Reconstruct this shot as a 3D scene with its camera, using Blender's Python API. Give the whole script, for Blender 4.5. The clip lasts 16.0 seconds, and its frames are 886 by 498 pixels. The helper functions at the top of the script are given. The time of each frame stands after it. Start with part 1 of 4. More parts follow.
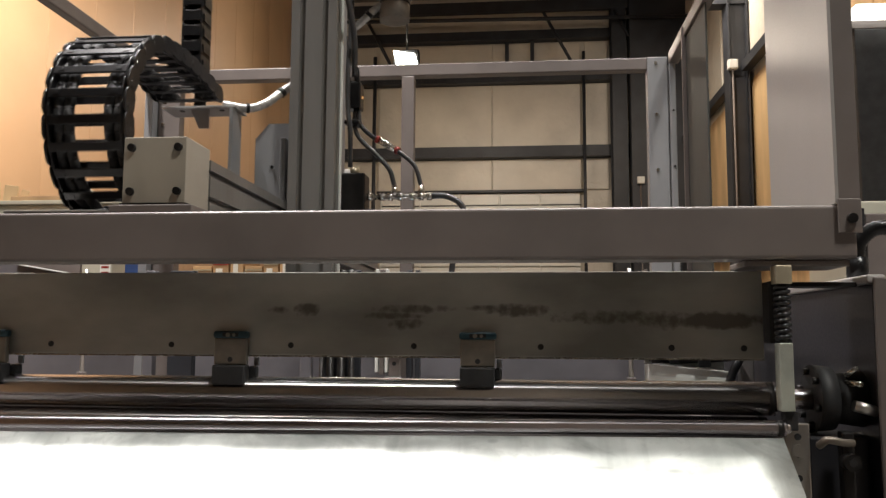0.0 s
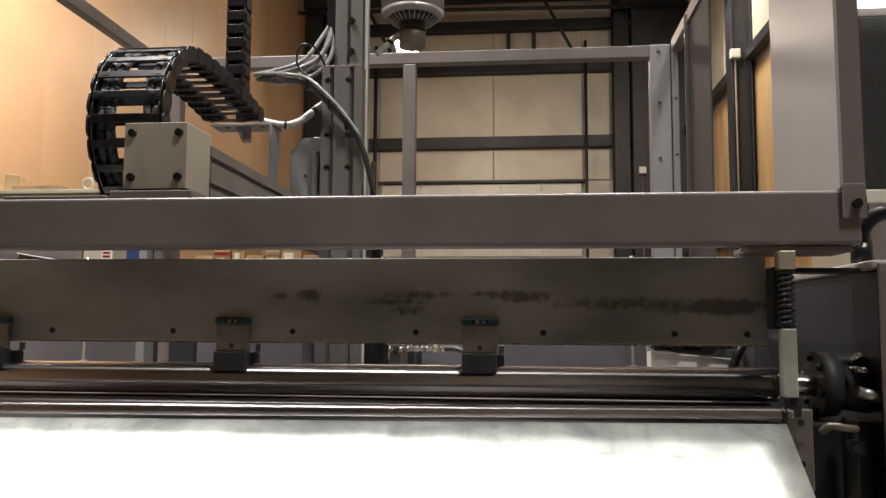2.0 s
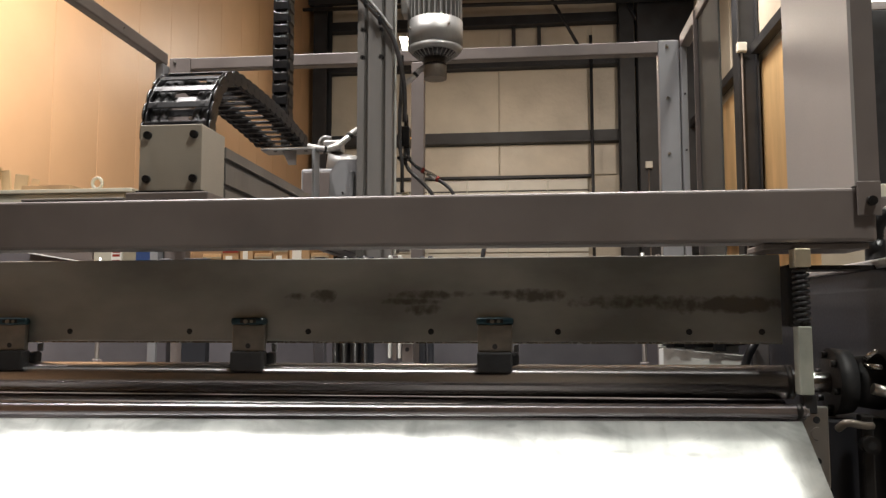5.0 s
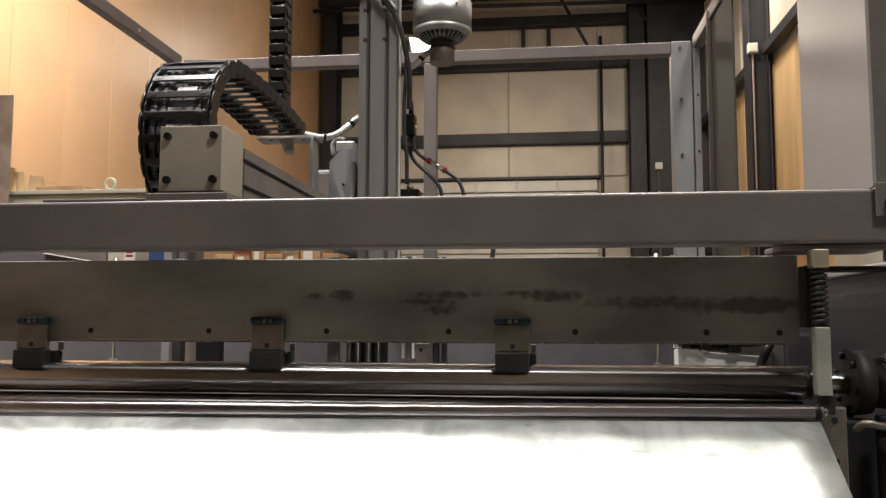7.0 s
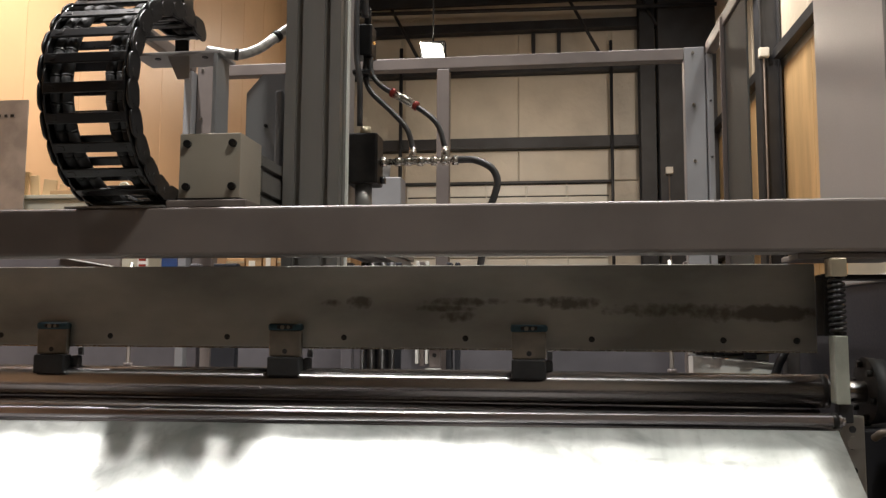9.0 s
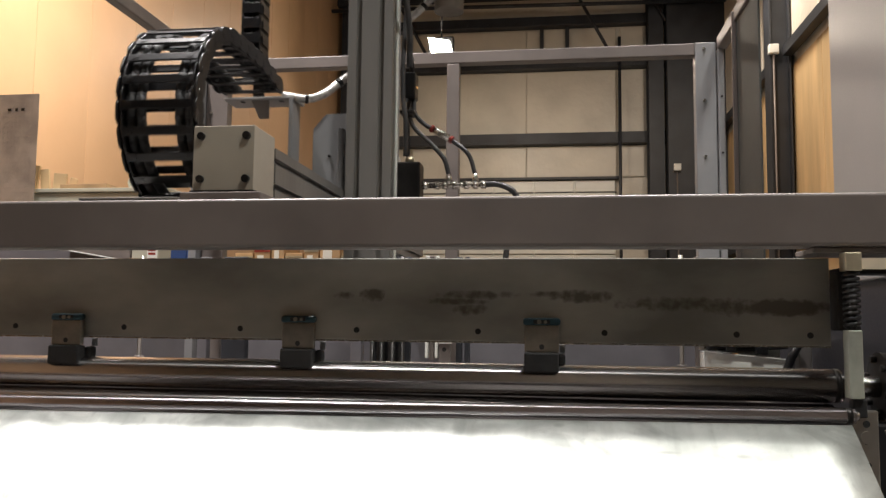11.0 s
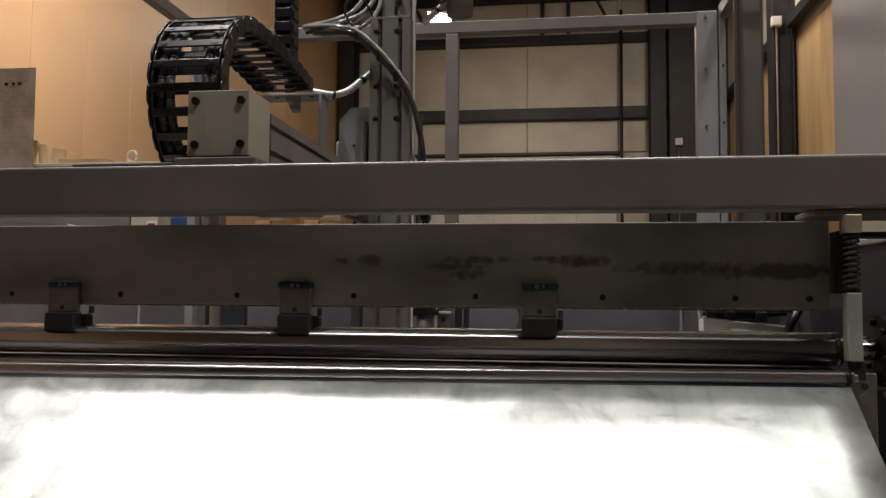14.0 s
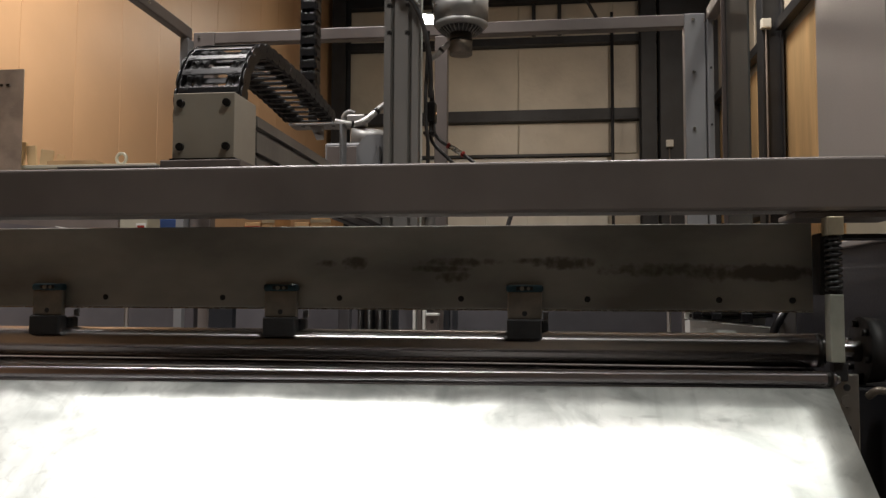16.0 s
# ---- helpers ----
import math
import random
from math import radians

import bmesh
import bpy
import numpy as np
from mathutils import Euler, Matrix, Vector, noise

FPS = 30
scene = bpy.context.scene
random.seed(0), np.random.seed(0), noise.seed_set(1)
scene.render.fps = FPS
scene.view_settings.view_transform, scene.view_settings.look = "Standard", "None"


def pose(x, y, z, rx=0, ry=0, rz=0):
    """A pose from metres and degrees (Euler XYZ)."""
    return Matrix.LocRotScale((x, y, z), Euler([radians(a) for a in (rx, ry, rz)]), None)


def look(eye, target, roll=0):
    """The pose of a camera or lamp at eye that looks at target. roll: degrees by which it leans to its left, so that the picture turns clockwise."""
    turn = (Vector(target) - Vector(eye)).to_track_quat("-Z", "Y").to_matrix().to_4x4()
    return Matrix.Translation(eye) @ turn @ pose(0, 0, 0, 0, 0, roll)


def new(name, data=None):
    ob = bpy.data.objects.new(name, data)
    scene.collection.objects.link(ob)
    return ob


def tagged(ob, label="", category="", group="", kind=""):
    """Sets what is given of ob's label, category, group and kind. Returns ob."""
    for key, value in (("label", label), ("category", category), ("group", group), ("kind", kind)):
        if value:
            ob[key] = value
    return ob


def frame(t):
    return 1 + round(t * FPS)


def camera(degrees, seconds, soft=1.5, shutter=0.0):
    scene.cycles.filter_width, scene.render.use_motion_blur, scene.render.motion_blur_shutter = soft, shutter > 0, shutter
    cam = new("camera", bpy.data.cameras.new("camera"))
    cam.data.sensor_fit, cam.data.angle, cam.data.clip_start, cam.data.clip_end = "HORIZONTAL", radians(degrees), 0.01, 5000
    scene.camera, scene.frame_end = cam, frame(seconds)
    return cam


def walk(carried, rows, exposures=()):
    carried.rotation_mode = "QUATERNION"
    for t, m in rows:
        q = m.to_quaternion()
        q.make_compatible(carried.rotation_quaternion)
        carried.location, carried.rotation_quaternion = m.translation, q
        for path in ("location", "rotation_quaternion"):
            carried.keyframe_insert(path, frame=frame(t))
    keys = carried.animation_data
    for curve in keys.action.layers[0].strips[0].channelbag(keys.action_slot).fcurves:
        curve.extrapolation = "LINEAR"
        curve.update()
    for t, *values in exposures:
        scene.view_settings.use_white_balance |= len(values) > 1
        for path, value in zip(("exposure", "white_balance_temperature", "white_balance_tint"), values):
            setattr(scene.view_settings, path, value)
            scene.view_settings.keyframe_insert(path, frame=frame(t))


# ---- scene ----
cam = camera(57.4, 16.0, soft=1.35, shutter=0.4)
PATH = [
    (0, (-0.026, -1.283, 1.12), (-0.224, 0.697, 1.328), 0.3),
    (0.5, (-0.033, -1.283, 1.118), (-0.231, 0.696, 1.328), 0.4),
    (1, (-0.033, -1.283, 1.117), (-0.232, 0.696, 1.32), 0.4),
    (1.5, (-0.03, -1.279, 1.115), (-0.229, 0.702, 1.305), 0.4),
    (2, (-0.028, -1.277, 1.113), (-0.229, 0.704, 1.298), 0.3),
    (2.5, (-0.031, -1.276, 1.11), (-0.232, 0.706, 1.285), 0.2),
    (3, (-0.035, -1.28, 1.112), (-0.24, 0.703, 1.281), 0.0),
    (5.5, (-0.044, -1.286, 1.119), (-0.263, 0.694, 1.294), -0.0),
    (6, (-0.048, -1.289, 1.119), (-0.272, 0.691, 1.294), -0.0),
    (6.5, (-0.051, -1.292, 1.12), (-0.279, 0.687, 1.296), -0.0),
    (7, (-0.055, -1.293, 1.117), (-0.291, 0.685, 1.294), 0.1),
    (7.5, (-0.059, -1.295, 1.117), (-0.3, 0.683, 1.29), 0.2),
    (8, (-0.061, -1.297, 1.12), (-0.31, 0.68, 1.297), 0.2),
    (8.5, (-0.06, -1.298, 1.125), (-0.313, 0.677, 1.309), 0.2),
    (9, (-0.067, -1.302, 1.122), (-0.325, 0.673, 1.308), 0.3),
    (11.5, (-0.078, -1.304, 1.115), (-0.356, 0.669, 1.288), 0.7),
    (12, (-0.079, -1.301, 1.112), (-0.359, 0.672, 1.279), 0.8),
    (12.5, (-0.078, -1.3, 1.107), (-0.36, 0.674, 1.261), 0.7),
    (13, (-0.076, -1.297, 1.101), (-0.36, 0.677, 1.245), 0.7),
    (13.5, (-0.075, -1.295, 1.098), (-0.355, 0.681, 1.23), 0.5),
    (14, (-0.072, -1.293, 1.098), (-0.349, 0.684, 1.218), 0.4),
    (14.5, (-0.072, -1.291, 1.1), (-0.344, 0.686, 1.22), 0.2),
    (15, (-0.069, -1.291, 1.103), (-0.342, 0.686, 1.223), 0.2),
    (15.5, (-0.061, -1.293, 1.102), (-0.329, 0.685, 1.228), 0.2),
    (16, (-0.061, -1.294, 1.099), (-0.319, 0.686, 1.223), 0.3),
]
walk(cam, [(t, look(eye, target, roll)) for t, eye, target, roll in PATH], [(0, 0.09), (7, 0.09), (8.5, 0.0), (9.2, 0.0), (11.3, 0.1), (12.5, 0.12), (12.9, -0.27), (13.4, -0.53), (14.3, -0.74), (16, -0.76)])

# ---- light ----
world = bpy.data.worlds.new("world")
scene.world = world
world.use_nodes = True
world.node_tree.nodes["Background"].inputs[0].default_value = (0.9, 0.85, 0.8, 1)
world.node_tree.nodes["Background"].inputs[1].default_value = 0.045
scene.view_settings.exposure = 0.0


def area(name, at, to, size, watts, color, size_y=None):
    d = bpy.data.lights.new(name, "AREA")
    d.energy, d.color, d.size = watts, color, size
    if size_y:
        d.shape, d.size_y = "RECTANGLE", size_y
    ob = new(name, d)
    ob.matrix_world = look(at, to)
    return ob


WARM = (1.0, 0.86, 0.72)
NEUTRAL = (1.0, 0.95, 0.93)
# a strip light that runs along y over the slide
strip = area("strip_light", (-1.85, 0.15, 5.6), (-1.85, 0.15, 0.0), 0.13, 142, NEUTRAL, 1.2)
strip.matrix_world = pose(-1.85, 0.15, 5.6)
strip.data.spread = math.radians(100)
louvre = area("unseen_area_light", (0.52, 1.0, 5.8), (0.2, 0.2, 0.0), 0.4, 58, NEUTRAL)
louvre.data.spread = math.radians(100)
# unseen fills added to brighten the hall walls; no fixtures hang here
area("unseen_area_light", (-2.35, 3.5, 4.4), (-4.1, 4.9, 1.7), 0.5, 158, WARM)
area("unseen_area_light", (-0.6, 11.2, 4.4), (-0.6, 13.2, 2.8), 0.5, 15, WARM)
area("unseen_area_light", (1.2, 6.2, 5.8), (2.8, 7.2, 2.8), 0.5, 100, WARM)
area("unseen_area_light", (1.9, 8.6, 5.6), (2.86, 10.2, 3.2), 0.4, 42, WARM)
# unseen fill added on the camera side to lift bar, rollers and beam
front = area("unseen_area_light", (1.6, -1.7, 5.6), (0.2, -0.2, 0.8), 0.5, 40, (1.0, 0.98, 0.92))
front.data.spread = math.radians(90)


# ---- materials ----
def surface(name, color, rough=0.5, metal=0.0, vary=0.12, scale=6.0, fine=120.0, bump=0.05, stretch=(1, 1, 1), other=None, coat=0.0):
    """Two scales of noise drive colour, roughness and a fine relief."""
    m = bpy.data.materials.new(name)
    m.use_nodes = True
    n, l = m.node_tree.nodes, m.node_tree.links
    b = n["Principled BSDF"]
    tc, mp = n.new("ShaderNodeTexCoord"), n.new("ShaderNodeMapping")
    mp.inputs["Scale"].default_value = stretch
    l.new(tc.outputs["Object"], mp.inputs[0])
    big, small = n.new("ShaderNodeTexNoise"), n.new("ShaderNodeTexNoise")
    big.inputs["Scale"].default_value, big.inputs["Detail"].default_value = scale, 6
    small.inputs["Scale"].default_value, small.inputs["Detail"].default_value = fine, 4
    for t in (big, small):
        l.new(mp.outputs[0], t.inputs["Vector"])
    mix = n.new("ShaderNodeMix")
    mix.data_type = "RGBA"
    dark = other or tuple(c * (1 - 2 * vary) for c in color)
    lite = tuple(min(1, c * (1 + vary)) for c in color)
    ramp = n.new("ShaderNodeMapRange")
    ramp.inputs["From Min"].default_value, ramp.inputs["From Max"].default_value = 0.36, 0.62
    l.new(big.outputs["Fac"], ramp.inputs["Value"])
    l.new(ramp.outputs[0], mix.inputs["Factor"])
    mix.inputs["A"].default_value, mix.inputs["B"].default_value = (*dark, 1), (*lite, 1)
    l.new(mix.outputs["Result"], b.inputs["Base Color"])
    rr = n.new("ShaderNodeMapRange")
    rr.inputs["To Min"].default_value, rr.inputs["To Max"].default_value = max(0.02, rough - 0.1), min(1, rough + 0.12)
    l.new(small.outputs["Fac"], rr.inputs["Value"])
    l.new(rr.outputs[0], b.inputs["Roughness"])
    b.inputs["Metallic"].default_value = metal
    b.inputs["Coat Weight"].default_value = coat
    if bump:
        bp = n.new("ShaderNodeBump")
        bp.inputs["Strength"].default_value, bp.inputs["Distance"].default_value = bump, 0.002
        l.new(small.outputs["Fac"], bp.inputs["Height"])
        l.new(bp.outputs[0], b.inputs["Normal"])
    return m


def glow(name, color, power):
    m = bpy.data.materials.new(name)
    m.use_nodes = True
    b = m.node_tree.nodes["Principled BSDF"]
    b.inputs["Base Color"].default_value = (0.8, 0.8, 0.8, 1)
    b.inputs["Emission Color"].default_value, b.inputs["Emission Strength"].default_value = (*color, 1), power
    return m


PAINT = surface("grey_machine_paint", (0.156, 0.133, 0.122), 0.42, 0, 0.09, 5, 260, 0.04)
PAINT_BLUE = surface("blue_grey_paint", (0.24, 0.242, 0.248), 0.4, 0, 0.06, 5, 260, 0.04)
BLOCKPAINT = surface("tan_grey_block_paint", (0.34, 0.305, 0.25), 0.42, 0, 0.06, 5, 260, 0.04)
PANEL = surface("pale_grey_panel_paint", (0.34, 0.325, 0.31), 0.35, 0, 0.04, 3, 300, 0.03)
ALU = surface("anodised_aluminium", (0.25, 0.24, 0.226), 0.42, 0.55, 0.06, 8, 300, 0.03, (1, 1, 0.1))
CAST = surface("cast_aluminium", (0.38, 0.375, 0.36), 0.42, 0.6, 0.1, 14, 220, 0.12)
STEEL = surface("ground_steel", (0.46, 0.45, 0.42), 0.32, 0.9, 0.1, 7, 240, 0.04)


def turned_steel(name, color, rough, spread):
    """Steel ground round the barrel: highlights run along the axis x."""
    m = surface(name, color, rough, 1.0, 0.05, 5, 90, 0, (1, 6, 6))
    n, l = m.node_tree.nodes, m.node_tree.links
    b = n["Principled BSDF"]
    l.remove(b.inputs["Roughness"].links[0])
    b.inputs["Roughness"].default_value = rough
    t = n.new("ShaderNodeTangent")
    t.direction_type, t.axis = "RADIAL", "X"
    l.new(t.outputs[0], b.inputs["Tangent"])
    b.inputs["Anisotropic"].default_value, b.inputs["Anisotropic Rotation"].default_value = spread, 0.25
    return m


CHROME = turned_steel("polished_roller_steel", (0.48, 0.465, 0.47), 0.24, 0.98)
SATIN = turned_steel("satin_roller_steel", (0.42, 0.395, 0.42), 0.26, 0.98)
NICKEL = surface("nickel_plate", (0.62, 0.60, 0.55), 0.25, 1.0, 0.08, 20, 300, 0.02)
BLACK = surface("black_plastic", (0.008, 0.008, 0.009), 0.3, 0, 0.2, 14, 300, 0.05)
BLACKOX = surface("black_oxide_steel", (0.03, 0.028, 0.027), 0.4, 0.6, 0.2, 20, 300, 0.05)
RUBBER = surface("black_rubber", (0.018, 0.018, 0.019), 0.6, 0, 0.2, 20, 200, 0.08)
HOSE = surface("grey_hose", (0.055, 0.055, 0.057), 0.35, 0, 0.12, 30, 300, 0.03)
CLEAR = surface("clear_plastic_hose", (0.28, 0.28, 0.275), 0.22, 0, 0.12, 30, 300, 0.03)
BRAID = surface("silver_braided_sleeve", (0.55, 0.54, 0.52), 0.35, 0.6, 0.15, 60, 400, 0.25)
DARKPAINT = surface("dark_grey_frame_paint", (0.021, 0.021, 0.025), 0.34, 0, 0.15, 5, 220, 0.05, coat=0.3)
PRIMER = surface("slate_primer_steel", (0.023, 0.026, 0.033), 0.5, 0, 0.15, 3, 80, 0.05)
VINYL = surface("white_vinyl_insulation", (0.60, 0.565, 0.49), 0.42, 0, 0.06, 1.3, 9, 0.5)
for node in VINYL.node_tree.nodes:
    if node.type == "BUMP":
        node.inputs["Distance"].default_value, node.inputs["Strength"].default_value = 0.03, 0.35
TAN = surface("cream_wall_panel", (0.62, 0.405, 0.24), 0.42, 0, 0.04, 0.8, 60, 0.05)
PLY = surface("plywood", (0.66, 0.47, 0.25), 0.55, 0, 0.16, 2.2, 40, 0.06, (1, 1, 0.15))
CONC = surface("concrete_floor", (0.22, 0.21, 0.20), 0.5, 0, 0.15, 1.5, 60, 0.1)
ROOF = surface("white_roof_liner", (0.25, 0.228, 0.2), 0.55, 0, 0.1, 1.0, 12, 0.3)
DOOR = surface("white_door_panel", (0.74, 0.75, 0.71), 0.4, 0, 0.04, 2, 60, 0.05)
CARD = surface("brown_cardboard", (0.42, 0.28, 0.15), 0.8, 0, 0.1, 6, 80, 0.1)
CREAMCAB = surface("cream_cabinet_paint", (0.50, 0.49, 0.40), 0.4, 0, 0.05, 4, 200, 0.03)
BLUE = surface("blue_paint", (0.03, 0.08, 0.27), 0.4, 0, 0.1, 6, 200, 0.03)
TREAD = surface("tread_plate_aluminium", (0.42, 0.41, 0.40), 0.35, 0.7, 0.1, 8, 90, 0.5)
RED = surface("red_plastic", (0.26, 0.025, 0.018), 0.4, 0, 0.1, 30, 200, 0.02)
BLUEFIT = surface("blue_push_fitting", (0.02, 0.12, 0.5), 0.35, 0, 0.1, 30, 200, 0.02)
WOOD = surface("pale_softwood", (0.62, 0.45, 0.25), 0.6, 0, 0.12, 5, 60, 0.06, (1, 1, 0.2))
BRASSY = surface("zinc_plated_steel", (0.55, 0.49, 0.36), 0.4, 0.7, 0.1, 20, 220, 0.05)
GREENISH = surface("pale_green_steel", (0.42, 0.44, 0.38), 0.45, 0.3, 0.1, 20, 220, 0.05)
FINGER = surface("dull_brown_steel", (0.24, 0.21, 0.175), 0.42, 0.7, 0.12, 25, 220, 0.05)
TEAL = surface("teal_film_edge", (0.018, 0.05, 0.065), 0.35, 0.2, 0.1, 30, 200, 0.02)
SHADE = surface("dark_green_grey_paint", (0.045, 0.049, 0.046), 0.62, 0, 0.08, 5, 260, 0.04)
GREYDARK = surface("dark_purple_grey_panel", (0.115, 0.11, 0.12), 0.5, 0, 0.1, 5, 260, 0.04)
LAMP = glow("lit_lamp_lens", (1.0, 0.90, 0.70), 60)
LED = glow("amber_indicator", (1.0, 0.4, 0.04), 0.8)


def galvanised():
    """Mottled sheet of the slide: oily smears and fingerprints over brushed zinc."""
    m = surface("galvanised_slide_sheet", (0.66, 0.67, 0.64), 0.4, 0.8, 0.08, 9, 180, 0.03)
    n, l = m.node_tree.nodes, m.node_tree.links
    b = n["Principled BSDF"]
    tc = n.new("ShaderNodeTexCoord")
    v = n.new("ShaderNodeTexNoise")
    v.inputs["Scale"].default_value, v.inputs["Detail"].default_value, v.inputs["Distortion"].default_value = 15.0, 12, 0.12
    l.new(tc.outputs["Object"], v.inputs["Vector"])
    r = n.new("ShaderNodeValToRGB")
    r.color_ramp.elements[0].position, r.color_ramp.elements[0].color = 0.34, (0.52, 0.55, 0.52, 1)
    r.color_ramp.elements[1].position, r.color_ramp.elements[1].color = 0.62, (0.70, 0.725, 0.69, 1)
    l.new(v.outputs["Fac"], r.inputs[0])
    l.new(r.outputs[0], b.inputs["Base Color"])
    sp = n.new("ShaderNodeTexNoise")
    sp.inputs["Scale"].default_value, sp.inputs["Detail"].default_value, sp.inputs["Distortion"].default_value = 48.0, 9, 0.5
    l.new(tc.outputs["Object"], sp.inputs["Vector"])
    sm = n.new("ShaderNodeMapRange")
    sm.inputs["From Min"].default_value, sm.inputs["From Max"].default_value, sm.inputs["To Max"].default_value = 0.58, 0.80, 0.5
    l.new(sp.outputs["Fac"], sm.inputs["Value"])
    mx = n.new("ShaderNodeMix")
    mx.data_type = "RGBA"
    mx.inputs["B"].default_value = (0.27, 0.28, 0.27, 1)
    l.new(sm.outputs[0], mx.inputs["Factor"])
    l.new(r.outputs[0], mx.inputs["A"])
    l.new(mx.outputs["Result"], b.inputs["Base Color"])
    # rubbed streaks that run down the slope
    mp, st = n.new("ShaderNodeMapping"), n.new("ShaderNodeTexNoise")
    mp.inputs["Scale"].default_value = (60, 5, 5)
    st.inputs["Scale"].default_value, st.inputs["Detail"].default_value = 1.0, 6
    l.new(tc.outputs["Object"], mp.inputs[0])
    l.new(mp.outputs[0], st.inputs["Vector"])
    sk = n.new("ShaderNodeMapRange")
    sk.inputs["From Min"].default_value, sk.inputs["From Max"].default_value, sk.inputs["To Max"].default_value = 0.52, 0.75, 0.35
    l.new(st.outputs["Fac"], sk.inputs["Value"])
    mz = n.new("ShaderNodeMix")
    mz.data_type = "RGBA"
    mz.inputs["B"].default_value = (0.36, 0.385, 0.36, 1)
    l.new(sk.outputs[0], mz.inputs["Factor"])
    l.new(mx.outputs["Result"], mz.inputs["A"])
    l.new(mz.outputs["Result"], b.inputs["Base Color"])
    # hand smears: broad cloudy patches
    cl = n.new("ShaderNodeTexNoise")
    cl.inputs["Scale"].default_value, cl.inputs["Detail"].default_value, cl.inputs["Distortion"].default_value = 6.5, 10, 1.4
    l.new(tc.outputs["Object"], cl.inputs["Vector"])
    cm = n.new("ShaderNodeMapRange")
    cm.inputs["From Min"].default_value, cm.inputs["From Max"].default_value, cm.inputs["To Max"].default_value = 0.5, 0.64, 0.6
    l.new(cl.outputs["Fac"], cm.inputs["Value"])
    # single oil spots and rubbed marks
    sep = n.new("ShaderNodeSeparateXYZ")
    l.new(tc.outputs["Object"], sep.inputs[0])

    def calc(op, a, c):
        k = n.new("ShaderNodeMath")
        k.operation = op
        for i, q in enumerate((a, c)):
            if isinstance(q, (int, float)):
                k.inputs[i].default_value = q
            else:
                l.new(q, k.inputs[i])
        return k.outputs[0]

    total = cm.outputs[0]
    for x, y, w, h, k in ((-0.072, -0.091, 0.012, 0.006, 0.7), (0.177, -0.136, 0.016, 0.006, 0.75), (-0.175, -0.095, 0.05, 0.007, 0.4), (0.079, -0.132, 0.02, 0.003, 0.4), (0.24, -0.116, 0.06, 0.02, 0.4), (0.265, -0.174, 0.03, 0.012, 0.45), (-0.593, -0.087, 0.011, 0.0012, 0.9), (-0.813, -0.146, 0.05, 0.012, 0.35), (-0.507, -0.154, 0.012, 0.0012, 0.7)):
        dx, dy = calc("MULTIPLY", calc("SUBTRACT", sep.outputs[0], x), 1 / w), calc("MULTIPLY", calc("SUBTRACT", sep.outputs[1], y), 1 / h)
        d = calc("ADD", calc("MULTIPLY", dx, dx), calc("MULTIPLY", dy, dy))
        f = calc("SUBTRACT", calc("SUBTRACT", 1.5, d), calc("MULTIPLY", sp.outputs["Fac"], 1.2))
        total = calc("MAXIMUM", total, calc("MULTIPLY", calc("MINIMUM", calc("MAXIMUM", f, 0.0), 1.0), k))
    mo = n.new("ShaderNodeMix")
    mo.data_type = "RGBA"
    mo.inputs["B"].default_value = (0.25, 0.265, 0.25, 1)
    l.new(total, mo.inputs["Factor"])
    l.new(mz.outputs["Result"], mo.inputs["A"])
    l.new(mo.outputs["Result"], b.inputs["Base Color"])
    rr = n.new("ShaderNodeMapRange")
    rr.inputs["To Min"].default_value, rr.inputs["To Max"].default_value = 0.34, 0.56
    l.new(v.outputs["Fac"], rr.inputs["Value"])
    l.new(rr.outputs[0], b.inputs["Roughness"])
    return m


